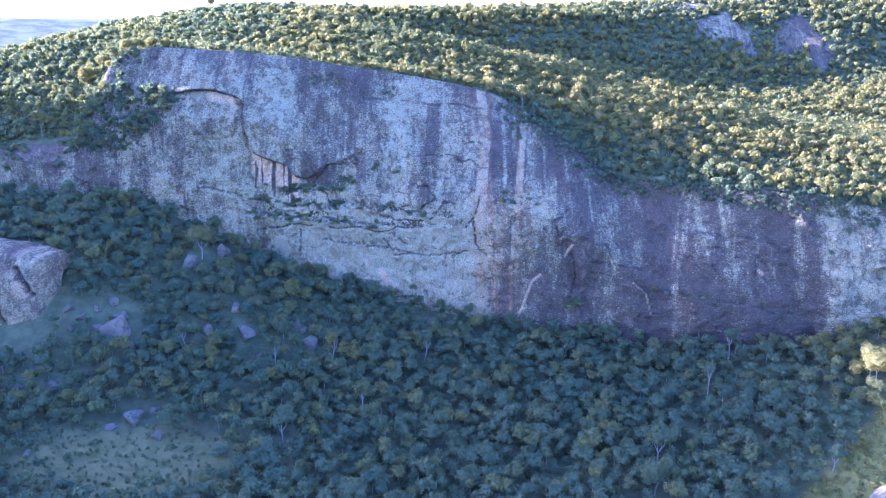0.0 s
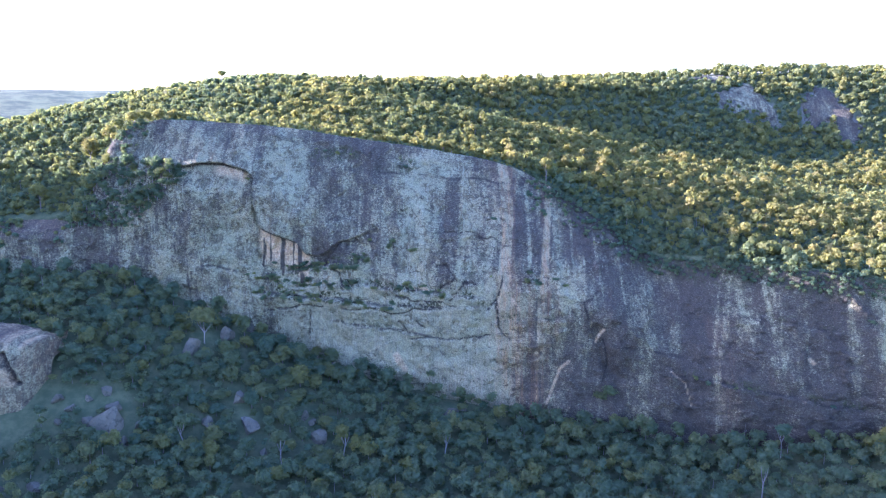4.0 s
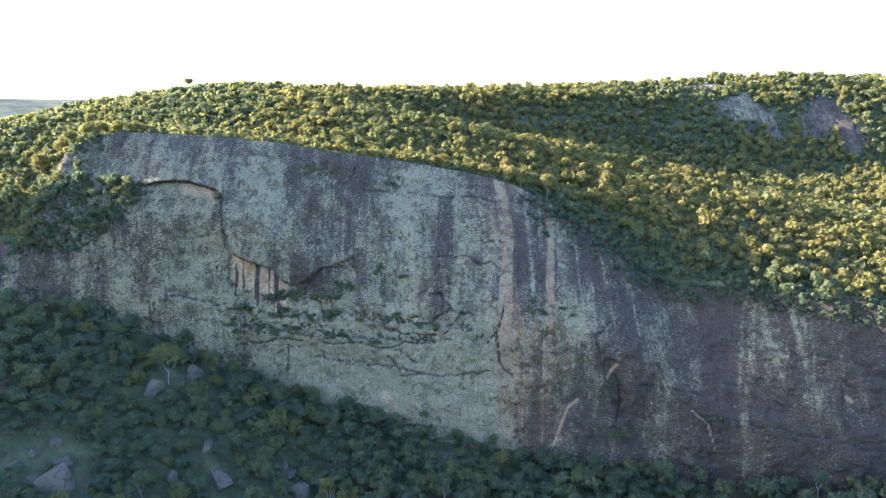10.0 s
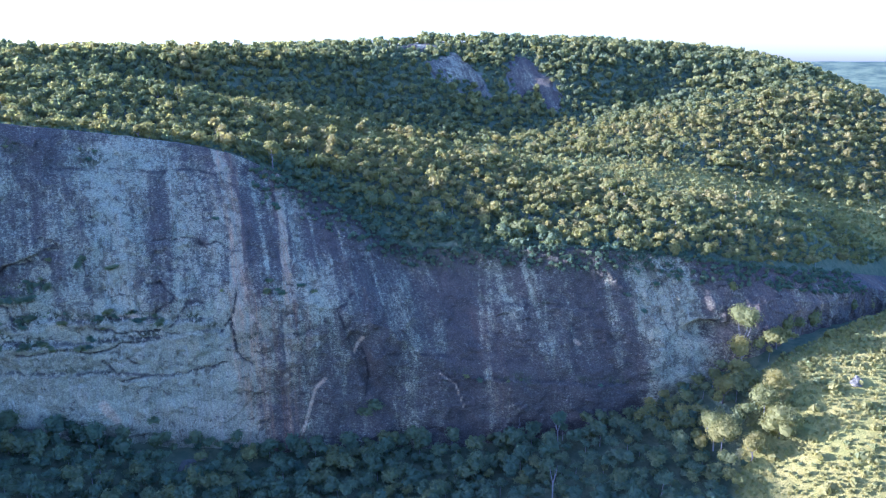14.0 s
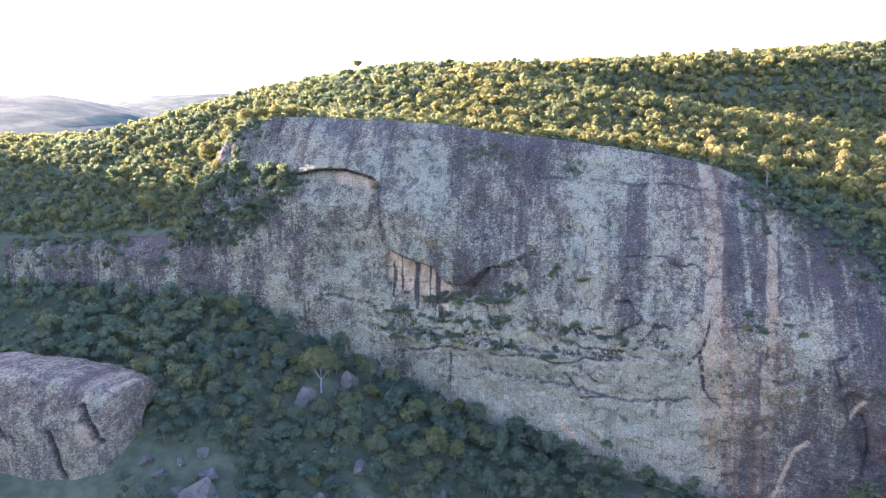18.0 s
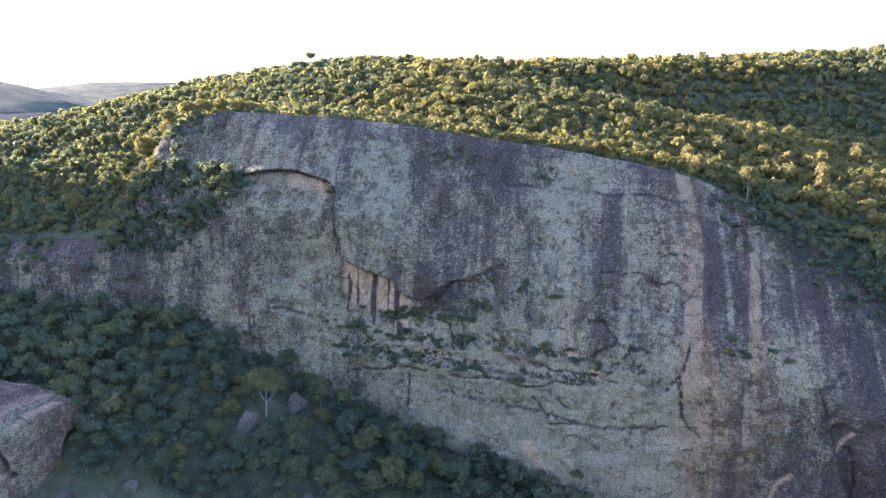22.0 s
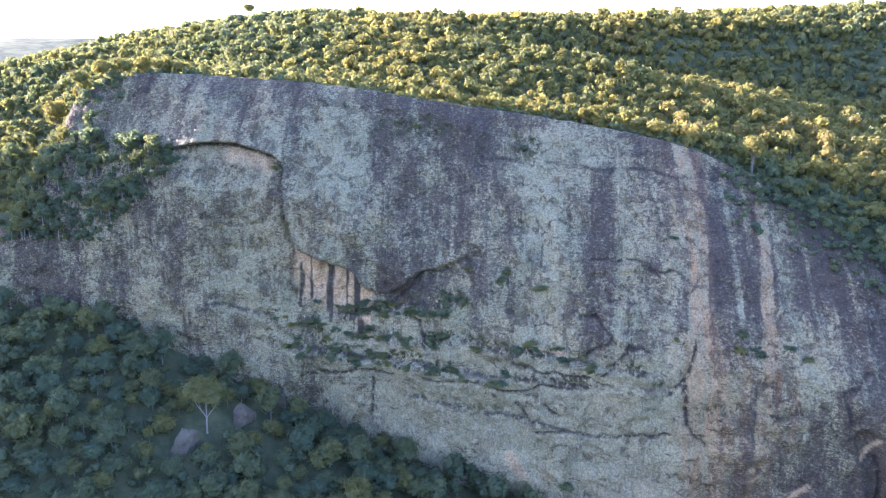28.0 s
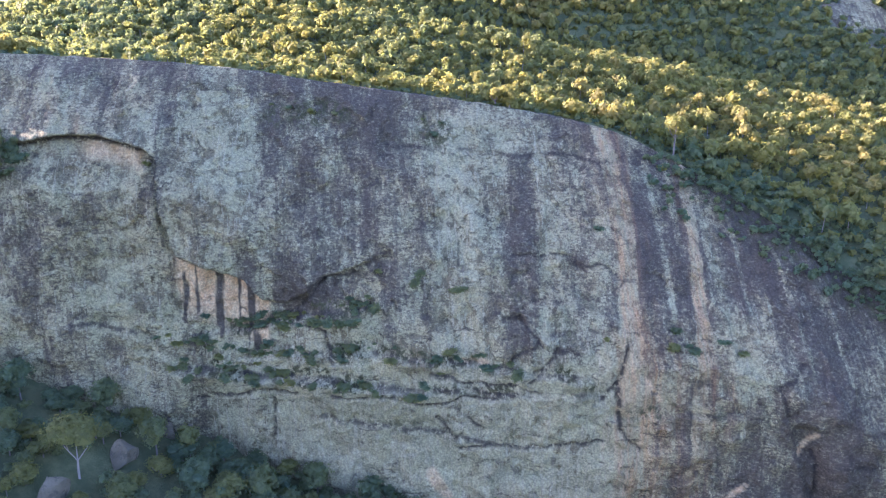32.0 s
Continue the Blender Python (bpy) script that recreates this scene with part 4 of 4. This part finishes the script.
# the grass strip lies open to the south
keep &= ~((x > 104) & (y < 320) & (np.maximum(meadow_at(x, y + 7), meadow_at(x, y + 12)) > 0.5) & (rng.random(len(p)) < 0.8))
keep &= ~((x > -86) & (x < 22) & (y < ry + 3.6))
p = p[keep]
size = (1.45 + 1.5 * rng.random(len(p)) ** 1.6) * (0.85 + 0.4 * fbm(p[:, 0] / 30, p[:, 1] / 30, 81)) * np.where(rng.random(len(p)) < 0.25 * ease(80, 110, p[:, 0]), 0.6, 1)
# shade painted into the hue at the eastern rim
rim_shade = ease(20, 34, p[:, 0]) * (1 - ease(90, 110, p[:, 0])) * (1 - ease(6, 16, p[:, 1] - smooth_interp(p[:, 0], FX, RIM_Y)))
# hue also carries shade on the hillside and west, more sun to the east
hue = np.clip(0.56 - 0.45 * rim_shade + 0.36 * (fbm(p[:, 0] / 25, p[:, 1] / 25, 82) - 0.2) + 0.34 * (rng.random(len(p)) - 0.4) - 0.2 * (1 - ease(-110, -40, p[:, 0])) + 0.12 * ease(-10, 50, p[:, 0]) - 0.22 * ease(322, 345, p[:, 1]) * ease(20, 90, p[:, 0]), 0, 0.92)
bole = size * 0.3 + rng.uniform(0.0, 1.2, len(p)) + 1.6 * (rng.random(len(p)) < 0.12) * (p[:, 1] < 345)
z = ground(p[:, 0], p[:, 1]) + bole
rows = np.c_[p, z, size, hue]
bole = np.where(rng.random(len(p)) < 0.35, bole + 0.5, 0)
back = (p[:, 1] > 352) & (np.abs(p[:, 0]) < 480)
wood_fill("plateau_forest", rows[~back], 201, far_kinds, "dense dry forest of low yellow-green crowns", bole[~back])
ridge_kinds = [crown_arrays(np.random.default_rng(990 + k), 1.0, 0.6, 1, 46, 0.19) for k in range(10)]
rows[back, 3] *= 1.25
wood_fill("ridge_forest", rows[back], 207, ridge_kinds, "forest of low olive crowns along the ridge")

# low scrub that fills the gaps between the plateau's trees
p, rng = scatter(-190, 330, 205, 405, 2.45, 110)
x, y = p.T
keep = (y > smooth_interp(x, FX, RIM_Y) + 3) & in_view(x, y) & (rng.random(len(p)) > np.maximum(meadow_at(x, y) * 0.8, slab_at(x, y)))
p = p[keep]
low_kinds = [crown_arrays(np.random.default_rng(940 + k), 1.0, 0.7, 1, 14, 0.34) for k in range(8)]
# lower hue on the eastern hillside paints its shade into the scrub
rows = np.c_[p, ground(p[:, 0], p[:, 1]) + 0.1, rng.uniform(1.0, 2.0, len(p)), np.clip(0.35 + 0.45 * rng.random(len(p)) - 0.25 * ease(330, 350, p[:, 1]) * ease(20, 90, p[:, 0]), 0, 0.85)]
tagged(wood_fill("plateau_scrub", rows, 210, low_kinds, "low olive scrub between the trees of the plateau"), category="scrub")

# woods below the wall; the stretch under the west half is made of single trees
p, rng = scatter(-262, 150, 118, 292, 3.5, 102)
x, y = p.T
fy = smooth_interp(x, FX, FOOT_Y)
keep = (y < fy - 1.5) & in_view(x, y) & (rng.random(len(p)) > meadow_at(x, y)) & (rng.random(len(p)) > 0.05) & clear_of(x, y)
p = p[keep]
size = rng.uniform(1.4, 3.1, len(p)) * (0.85 + 0.4 * fbm(p[:, 0] / 30, p[:, 1] / 30, 83))
# hue rises east of x = 100: sunlight painted into those crowns
hue = np.clip(0.35 * fbm(p[:, 0] / 20, p[:, 1] / 20, 84) + 0.42 * rng.random(len(p)) ** 2.2 + 0.4 * ease(100, 112, p[:, 0]), 0, 0.9)
single = (p[:, 0] > -106) & (p[:, 0] < -34) & (p[:, 1] > 199)
z = ground(p[:, 0], p[:, 1])
lift = size * 0.75 + rng.uniform(0.5, 2.5, len(p))
rows, west = np.c_[p, z + lift, size, hue], p[:, 0] < -150
wood_fill("lower_forest", rows[~single & ~west], 202, near_kinds, "dense dark green forest at the foot of the cliff", np.where(rng.random((~single & ~west).sum()) < 0.3, lift[~single & ~west] + 0.5, 0))
wood_fill("hillside_forest", rows[west], 203, far_kinds, "shaded dark green forest on the western hillside")

KINDS = [tree_kind(301 + k, 2.8, h, c, 1250, 0.19, BARK, 0.95, 0.13) for k, (h, c) in enumerate(((5.4, 14), (6.0, 16), (5.0, 13), (6.6, 15), (5.6, 18)))]
for k in KINDS:
    tagged(k, "green broad-crowned forest tree below the cliff", "tree", "trees below the cliff")
used = set()
for (x, y), zz, s, a in zip(p[single], z[single], size[single], rng.uniform(0, 6.28, single.sum())):
    k = int(rng.integers(0, len(KINDS)))
    m = Matrix.LocRotScale((x, y, zz), Euler((0, 0, a)), (s / 2.6, s / 2.6, s / 2.9 * rng.uniform(0.8, 1.25)))
    if k in used:
        copy_thing(KINDS[k], m)
    else:
        KINDS[k].matrix_basis = m
        used.add(k)

# undergrowth that fills the gaps between the trees
p, rng = scatter(-160, 130, 128, 262, 3.7, 109)
x, y = p.T
keep = (y < smooth_interp(x, FX, FOOT_Y) - 0.5) & in_view(x, y) & (rng.random(len(p)) > meadow_at(x, y)) & clear_of(x, y)
p = p[keep]
size = rng.uniform(1.2, 2.3, len(p))
under_kinds = [crown_arrays(np.random.default_rng(995 + k), 1.0, 0.8, 2, 70, 0.15) for k in range(6)]
tagged(wood_fill("undergrowth", np.c_[p, ground(p[:, 0], p[:, 1]) + rng.uniform(0.3, 2.2, len(p)), size, 0.5 * rng.random(len(p))], 208, under_kinds, "dense green undergrowth between forest trees"), category="undergrowth")


# ---- single trees that stand out ----
def bare_tree(seed, height):
    rng = np.random.default_rng(seed)
    ob = new("dead_tree")
    v, q = trunk_arrays(rng, height, 0.17, 1.6, 3)
    part("trunk", mesh_of("trunk", v, q, mats=[PALE_BARK], smooth=True), ob)
    return tagged(ob, "bare dead tree with a pale bleached trunk", "tree")


for n_, (x, y, r, h, k) in enumerate(SINGLES):
    if k == 4:
        ob = bare_tree(700 + n_, h)
    else:
        bark = PALE_BARK if k >= 2 else BARK
        r = r * 1.3 if x > 100 and y < 200 else r
        ob = tree_kind(700 + n_, r, h, int(7 + 2.2 * r), int(600 * r), 0.17, bark, 0.92 if k != 3 else 0.42, 0.2 if k == 3 else 0.17, SUN_LEAF if x > 100 or y > 260 else LEAF)
        words = {0: "round-crowned tree rising above the scrub", 1: "low yellow-green bush on the rim of the cliff", 2: "slender tree with a pale trunk and small crown", 3: "broad tree with a forked white trunk"}[k]
        tagged(ob, words, "tree" if k != 1 else "bush")
    ob.location = (x, y, float(ground(x, y)))


# ---- boulders ----
def boulder(x, y, w, h, seed):
    """A rounded, cracked block of granite sunk into the ground."""
    bm = bmesh.new()
    bmesh.ops.create_icosphere(bm, subdivisions=3, radius=1.0)
    r = np.random.default_rng(seed)
    cuts = r.normal(size=(16, 3))
    cuts /= np.linalg.norm(cuts, axis=1)[:, None]
    depth = r.uniform(0.36, 0.75, 16)
    off = Vector(r.uniform(-50, 50, 3))
    for v in bm.verts:
        c = v.co.copy()
        for n_, d in zip(cuts, depth):
            k = c.dot(n_) - d
            if k > 0:
                c -= Vector(n_) * k * 0.97
        c *= 1 + 0.22 * noise.noise(c * 1.4 + off) + 0.06 * noise.noise(c * 5 + off)
        k = 1 - 0.55 * max(c.z + 0.2, 0) * (h > w)
        v.co = (c.x * w * 0.78 * k, c.y * w * 0.6 * k, c.z * h * 0.8)
    me = bpy.data.meshes.new("boulder")
    bm.to_mesh(me)
    bm.free()
    me.materials.append(BOULDER)
    for f in me.polygons:
        f.use_smooth = False
    ob = new("boulder", me)
    ob.location = (x, y, float(ground(x, y)) + h * 0.22)
    ob.rotation_euler = (r.uniform(-0.2, 0.2), r.uniform(-0.2, 0.2), r.uniform(0, 6.28))
    big = "large" if w > 5 else "small" if w < 3.3 else "lichened"
    return tagged(ob, big + " grey granite boulder among the trees", "boulder", "boulders below the cliff")


for n_, (x, y, w, h) in enumerate(BOULDERS):
    boulder(x, y, w * 0.8, h * 0.8, 800 + n_)


# ---- the rock outcrop west of the glade ----
def outcrop():
    us, ws = np.linspace(-178, -113.5, 190), np.linspace(0, 1, 70)
    top = np.interp(us, (-178, -168, -150, -134, -122, -115, -113.5), (-66, -62, -60.5, -61.5, -64, -66.5, -72)) + 1.2 * (fbm(us / 7, us * 0, 91) - 0.5)
    low = np.interp(us, (-178, -150, -130, -113.5), (-92, -91, -91, -90))
    U, W = np.meshgrid(us, ws)
    face = np.clip(W / 0.72, 0, 1)
    Z = low + (top - low) * np.sin(face * math.pi / 2) ** 0.8
    back = np.clip((W - 0.6) / 0.4, 0, 1)
    Y = 205 + 0.03 * (U + 145) ** 2 * 0.1 + 6.5 * face**2.2 + 16 * back**1.3
    Z = Z - 2.5 * back**2
    bulge = 2.6 * (fbm(U / 9, Z / 9, 92) - 0.5) + 0.9 * (fbm(U / 2.2, Z / 4, 93) - 0.5)
    cleft = np.zeros_like(U)
    for x0, z0, x1, z1 in ((-163, -62, -157, -80), (-160, -62, -156, -74), (-143, -67, -139, -74), (-128, -73, -125, -84), (-121, -68, -117, -76), (-170, -64, -168, -80)):
        cleft = np.maximum(cleft, 1 - ease(0.2, 1.0, near_line(U + 1.5 * (fbm(U / 3, Z / 3, 94) - 0.5), Z, x0, z0, x1, z1)))
    end = ease(-119, -113.5, U)
    Y = Y - bulge + 1.3 * cleft + 9 * end**2
    one = np.ones_like(U)
    stain = np.stack([0.5 * one + 0.5 * (fbm(U / 4, Z / 8, 95) - 0.5) + 0.2 * cleft, 0.7 * one * fbm(U / 6, Z / 6, 96) + 0.2 * end, 0.3 * one], -1)
    tone = np.stack([0.7 * ease(0.58, 0.68, fbm(U / 4, Z / 5, 97)) * ease(-126, -118, U), 0 * one, 0.9 * cleft], -1)
    a, b = U.shape
    g = (np.arange(a - 1)[:, None] * b + np.arange(b - 1)).ravel()
    me = mesh_of("rock_outcrop", np.stack([U, Y, Z], -1).reshape(-1, 3), np.c_[g, g + 1, g + b + 1, g + b], mats=[ROCK], smooth=True,
                 stain=np.clip(stain, 0, 1).reshape(-1, 3), tone=np.clip(tone, 0, 1).reshape(-1, 3))
    return tagged(new("rock_outcrop", me), "pale pinkish granite outcrop above the grassy glade", "rock")


outcrop()


# ---- bare slabs on the hill to the east ----
def hill_slab(x0, x1, y0, y1, dark, words):
    xs, ys = np.arange(x0, x1, 0.6), np.arange(y0, y1, 0.6)
    X, Y = np.meshgrid(xs, ys)
    s = slab_at(X, Y)
    Z = ground(X, Y) + 1.6 * s - 0.8 + 0.9 * (fbm(X / 5, Y / 5, 98) - 0.5)
    one = np.ones_like(X)
    stain = np.stack([dark * one + 0.6 * (fbm(X / 4, Y / 14, 99) - 0.5), 0.15 * one, (0.9 - dark) * one], -1)
    a, b = X.shape
    g = (np.arange(a - 1)[:, None] * b + np.arange(b - 1)).ravel()
    g = g[(s.ravel()[g] > 0.15)]
    me = mesh_of("rock_slab", np.stack([X, Y, Z], -1).reshape(-1, 3), np.c_[g, g + 1, g + b + 1, g + b], mats=[ROCK], smooth=True,
                 stain=np.clip(stain, 0, 1).reshape(-1, 3), tone=0 * stain.reshape(-1, 3))
    return tagged(new("rock_slab", me), words, "rock")


hill_slab(124, 160, 362, 406, 0.55, "pale bare granite slab on a wooded hillside")
hill_slab(160, 198, 350, 402, 0.66, "dark water-stained granite slab on a wooded hillside")
hill_slab(114, 146, 398, 416, 0.6, "flat bare granite patch on the ridge")


# ---- shrubs on the wall ----
def on_wall(x, z):
    return float(face_y(x, z) - wall_relief(x, z))


rng = np.random.default_rng(77)
SHRUBS = []
for k in range(5):
    v, t = crown_arrays(np.random.default_rng(770 + k), 1.0, 0.7, 5, 330, 0.09)
    v[:, 2] -= 0.15
    SHRUBS.append(mesh_of("shrub", v, tris=t, mats=[LEAF]))


def shrub(x, z, r, words):
    ob = new("shrub", SHRUBS[int(rng.integers(0, 5))])
    y = on_wall(x, z)
    ob.matrix_basis = Matrix.LocRotScale((x, y + 0.1 * r, z), Euler((0, 0, rng.uniform(0, 6.28))), (r * rng.uniform(1.0, 1.6), r, r * rng.uniform(0.6, 0.9)))
    return tagged(ob, words, "shrub", "shrubs on the cliff ledges")


for a, b, za, zb, n_ in ((-65, -18, -61.0, -63.4, 34), (-60, -27, -55.5, -49.7, 30), (-34, -2, -57.0, -58.8, 16), (-52, -30, -58.8, -57.4, 20), (-66, -48, -56, -59, 16), (-30, 6, -44, -47, 4),
                         (-46, -34, -53.5, -52, 9), (60, 108, -76, -80, 5), (10, 40, -52, -56, 5)):
    for _ in range(n_):
        u = rng.random()
        shrub(a + (b - a) * u, za + (zb - za) * u + rng.normal() * 0.7, rng.uniform(0.6, 1.8), "small green shrub rooted in a cliff ledge")
for x, z, r in ((12, -37.5, 1.3), (-14, -57.2, 1.2), (-9, -56.9, 1.0), (22, -51.5, 1.4), (30, -53, 1.2), (-33, -52.5, 1.9), (-31, -52.2, 1.6), (-57, -52, 1.2), (-29, -83, 2.2), (-27, -83.5, 2.4),
                (-66, -26, 1.0), (-42, -17.6, 1.0), (-38.5, -18.3, 1.2), (-34, -18.6, 1.0), (-45.5, -17, 0.8), (-18, -20, 0.9), (-16, -22.4, 1.1), (-14.5, -20.6, 0.9), (-8, -84, 2.0), (45, -84, 3.0), (43, -86, 3.0), (40, -33, 1.2), (110, -58, 1.6), (118, -56, 1.5), (113, -62, 1.2)):
    shrub(x, z, r, "green bush clinging to the bare rock face")

# scrub that hangs over the rim
spots = []
for x in np.arange(24, 200, 0.7):
    for _ in range(3):
        xx = x + rng.uniform(-0.5, 0.5)
        rz = float(smooth_interp(xx, FX, RIM_Z))
        drop = rng.random() ** 1.7 * np.interp(xx, (24, 40, 60, 80, 104, 126, 145), (10, 9, 5, 4, 6, 7, 5))
        # low hue: the shade on this scrub is put into its green
        spots.append((xx, on_wall(xx, rz - drop), rz - drop + 0.3, rng.uniform(0.5, 1.5), rng.random() ** 1.3 * 0.4))
ledge_trees = []
for x in np.arange(-126, -83, 0.4):
    low, high = np.interp(x, (-126, -106, -102, -97, -90, -84), (-42, -42, -41, -35, -30, -23)), np.interp(x, (-126, -112, -106, -95, -84), (-33, -21, -19, -20.5, -21.5))
    for _ in range(5):
        xx = x + rng.uniform(-0.5, 0.5)
        rz = float(smooth_interp(xx, FX, RIM_Z))
        zz = min(rng.uniform(low, high), rz)
        if fbm(np.array([xx / 4]), np.array([zz / 4]), 90)[0] < 0.36 + 0.12 * ease(-96, -86, xx):
            continue
        big = rng.uniform(0.7, 1.5)
        spots.append((xx, on_wall(xx, zz) - 0.3 * big, zz + 0.2, big, rng.random() ** 1.3 * 0.45))
    if rng.random() < 0.75 and x < -89:
        zz = rng.uniform(low, high - 1.5)
        big = rng.uniform(1.3, 2.5)
        ledge_trees.append((x, on_wall(x, zz) - 0.55 * big, zz + big * 0.9, big, 0.12 + 0.5 * rng.random() ** 2))
    xx = x + rng.uniform(-0.4, 0.4)
    y = float(smooth_interp(xx, FX, RIM_Y)) + rng.uniform(0, 6)
    spots.append((xx, y, float(ground(xx, y)) + 0.3, rng.uniform(0.6, 1.5), rng.random() * 0.7))
ledge_trees = np.array(ledge_trees)
wood_fill("ledge_forest", ledge_trees, 209, near_kinds, "green trees with pale trunks on the western ledges", ledge_trees[:, 3] + 0.6)
for x in np.arange(-186, -100, 0.32):
    if fbm(np.array([x / 9.0]), np.array([2.5]), 89)[0] + 0.12 * rng.random() < 0.5:
        continue
    zz = float(smooth_interp(x, FX, RIM_Z)) - 8 * rng.random() ** 2.2
    spots.append((x, on_wall(x, zz), zz + 0.2, rng.uniform(0.7, 1.9), rng.random() * 0.6))
for x in np.arange(-84, 24, 0.3):
    d = rng.uniform(0.5, 6.5) if rng.random() < 0.5 else rng.uniform(2.5, 6)
    y = float(smooth_interp(x, FX, RIM_Y)) + d
    spots.append((x, y, float(ground(x, y)) + 0.1, rng.uniform(0.4, 1.1), rng.random() * 0.9))
for x in np.arange(22, 140, 0.42):
    for _ in range(2):
        y = float(smooth_interp(x, FX, RIM_Y)) + rng.uniform(0, 13)
        # darker green here too, standing for shade behind the rim
        spots.append((x + rng.uniform(-0.5, 0.5), y, float(ground(x, y)) + 0.2, rng.uniform(0.6, 1.5), rng.random() ** 1.3 * 0.45))
small_kinds = [crown_arrays(np.random.default_rng(960 + k), 1.0, 0.7, 2, 75, 0.14) for k in range(6)]
tagged(wood_fill("rim_scrub", np.array(spots), 205, small_kinds, "dense green scrub along the rim of the cliff"), category="scrub")

# scrub on the sunny grass slope and in the glade
tiny_kinds = [crown_arrays(np.random.default_rng(980 + k), 1.0, 0.9, 1, 26, 0.26) for k in range(6)]
p, rng2 = scatter(60, 250, 110, 215, 1.25, 106)
x, y = p.T
keep = (meadow_at(x, y) > 0.4) & (y < smooth_interp(x, FX, FOOT_Y) - 1) & in_view(x, y) & (rng2.random(len(p)) > 0.15 + 0.4 * (fbm(x / 8, y / 8, 88) > 0.62))
a = p[keep]
p, _ = scatter(-125, -30, 138, 205, 1.7, 107)
x, y = p.T
b = p[((meadow_at(x, y) > 0.3) | (x < -95)) & in_view(x, y) & (rng2.random(len(p)) > 0.25) & clear_of(x, y)]
p, _ = scatter(96, 330, 205, 330, 1.35, 108)
x, y = p.T
c = p[(meadow_at(x, y) > 0.3) & in_view(x, y) & (y > smooth_interp(x, FX, RIM_Y) + 3) & (rng2.random(len(p)) > 0.12)]
p = np.concatenate([a, b, c])
size = rng2.uniform(0.4, 1.1, len(p)) * np.where(rng2.random(len(p)) < 0.06, 2.0, 1)
tagged(wood_fill("slope_scrub", np.c_[p, ground(p[:, 0], p[:, 1]) + 0.1, size, np.where(p[:, 0] < 0, 0.25, np.where(rng2.random(len(p)) < 0.25, 0.58, 0.78)) + 0.12 * rng2.random(len(p))], 206, tiny_kinds, "low yellow-green scrub and fern on grass", leaf=GRASS), category="scrub")
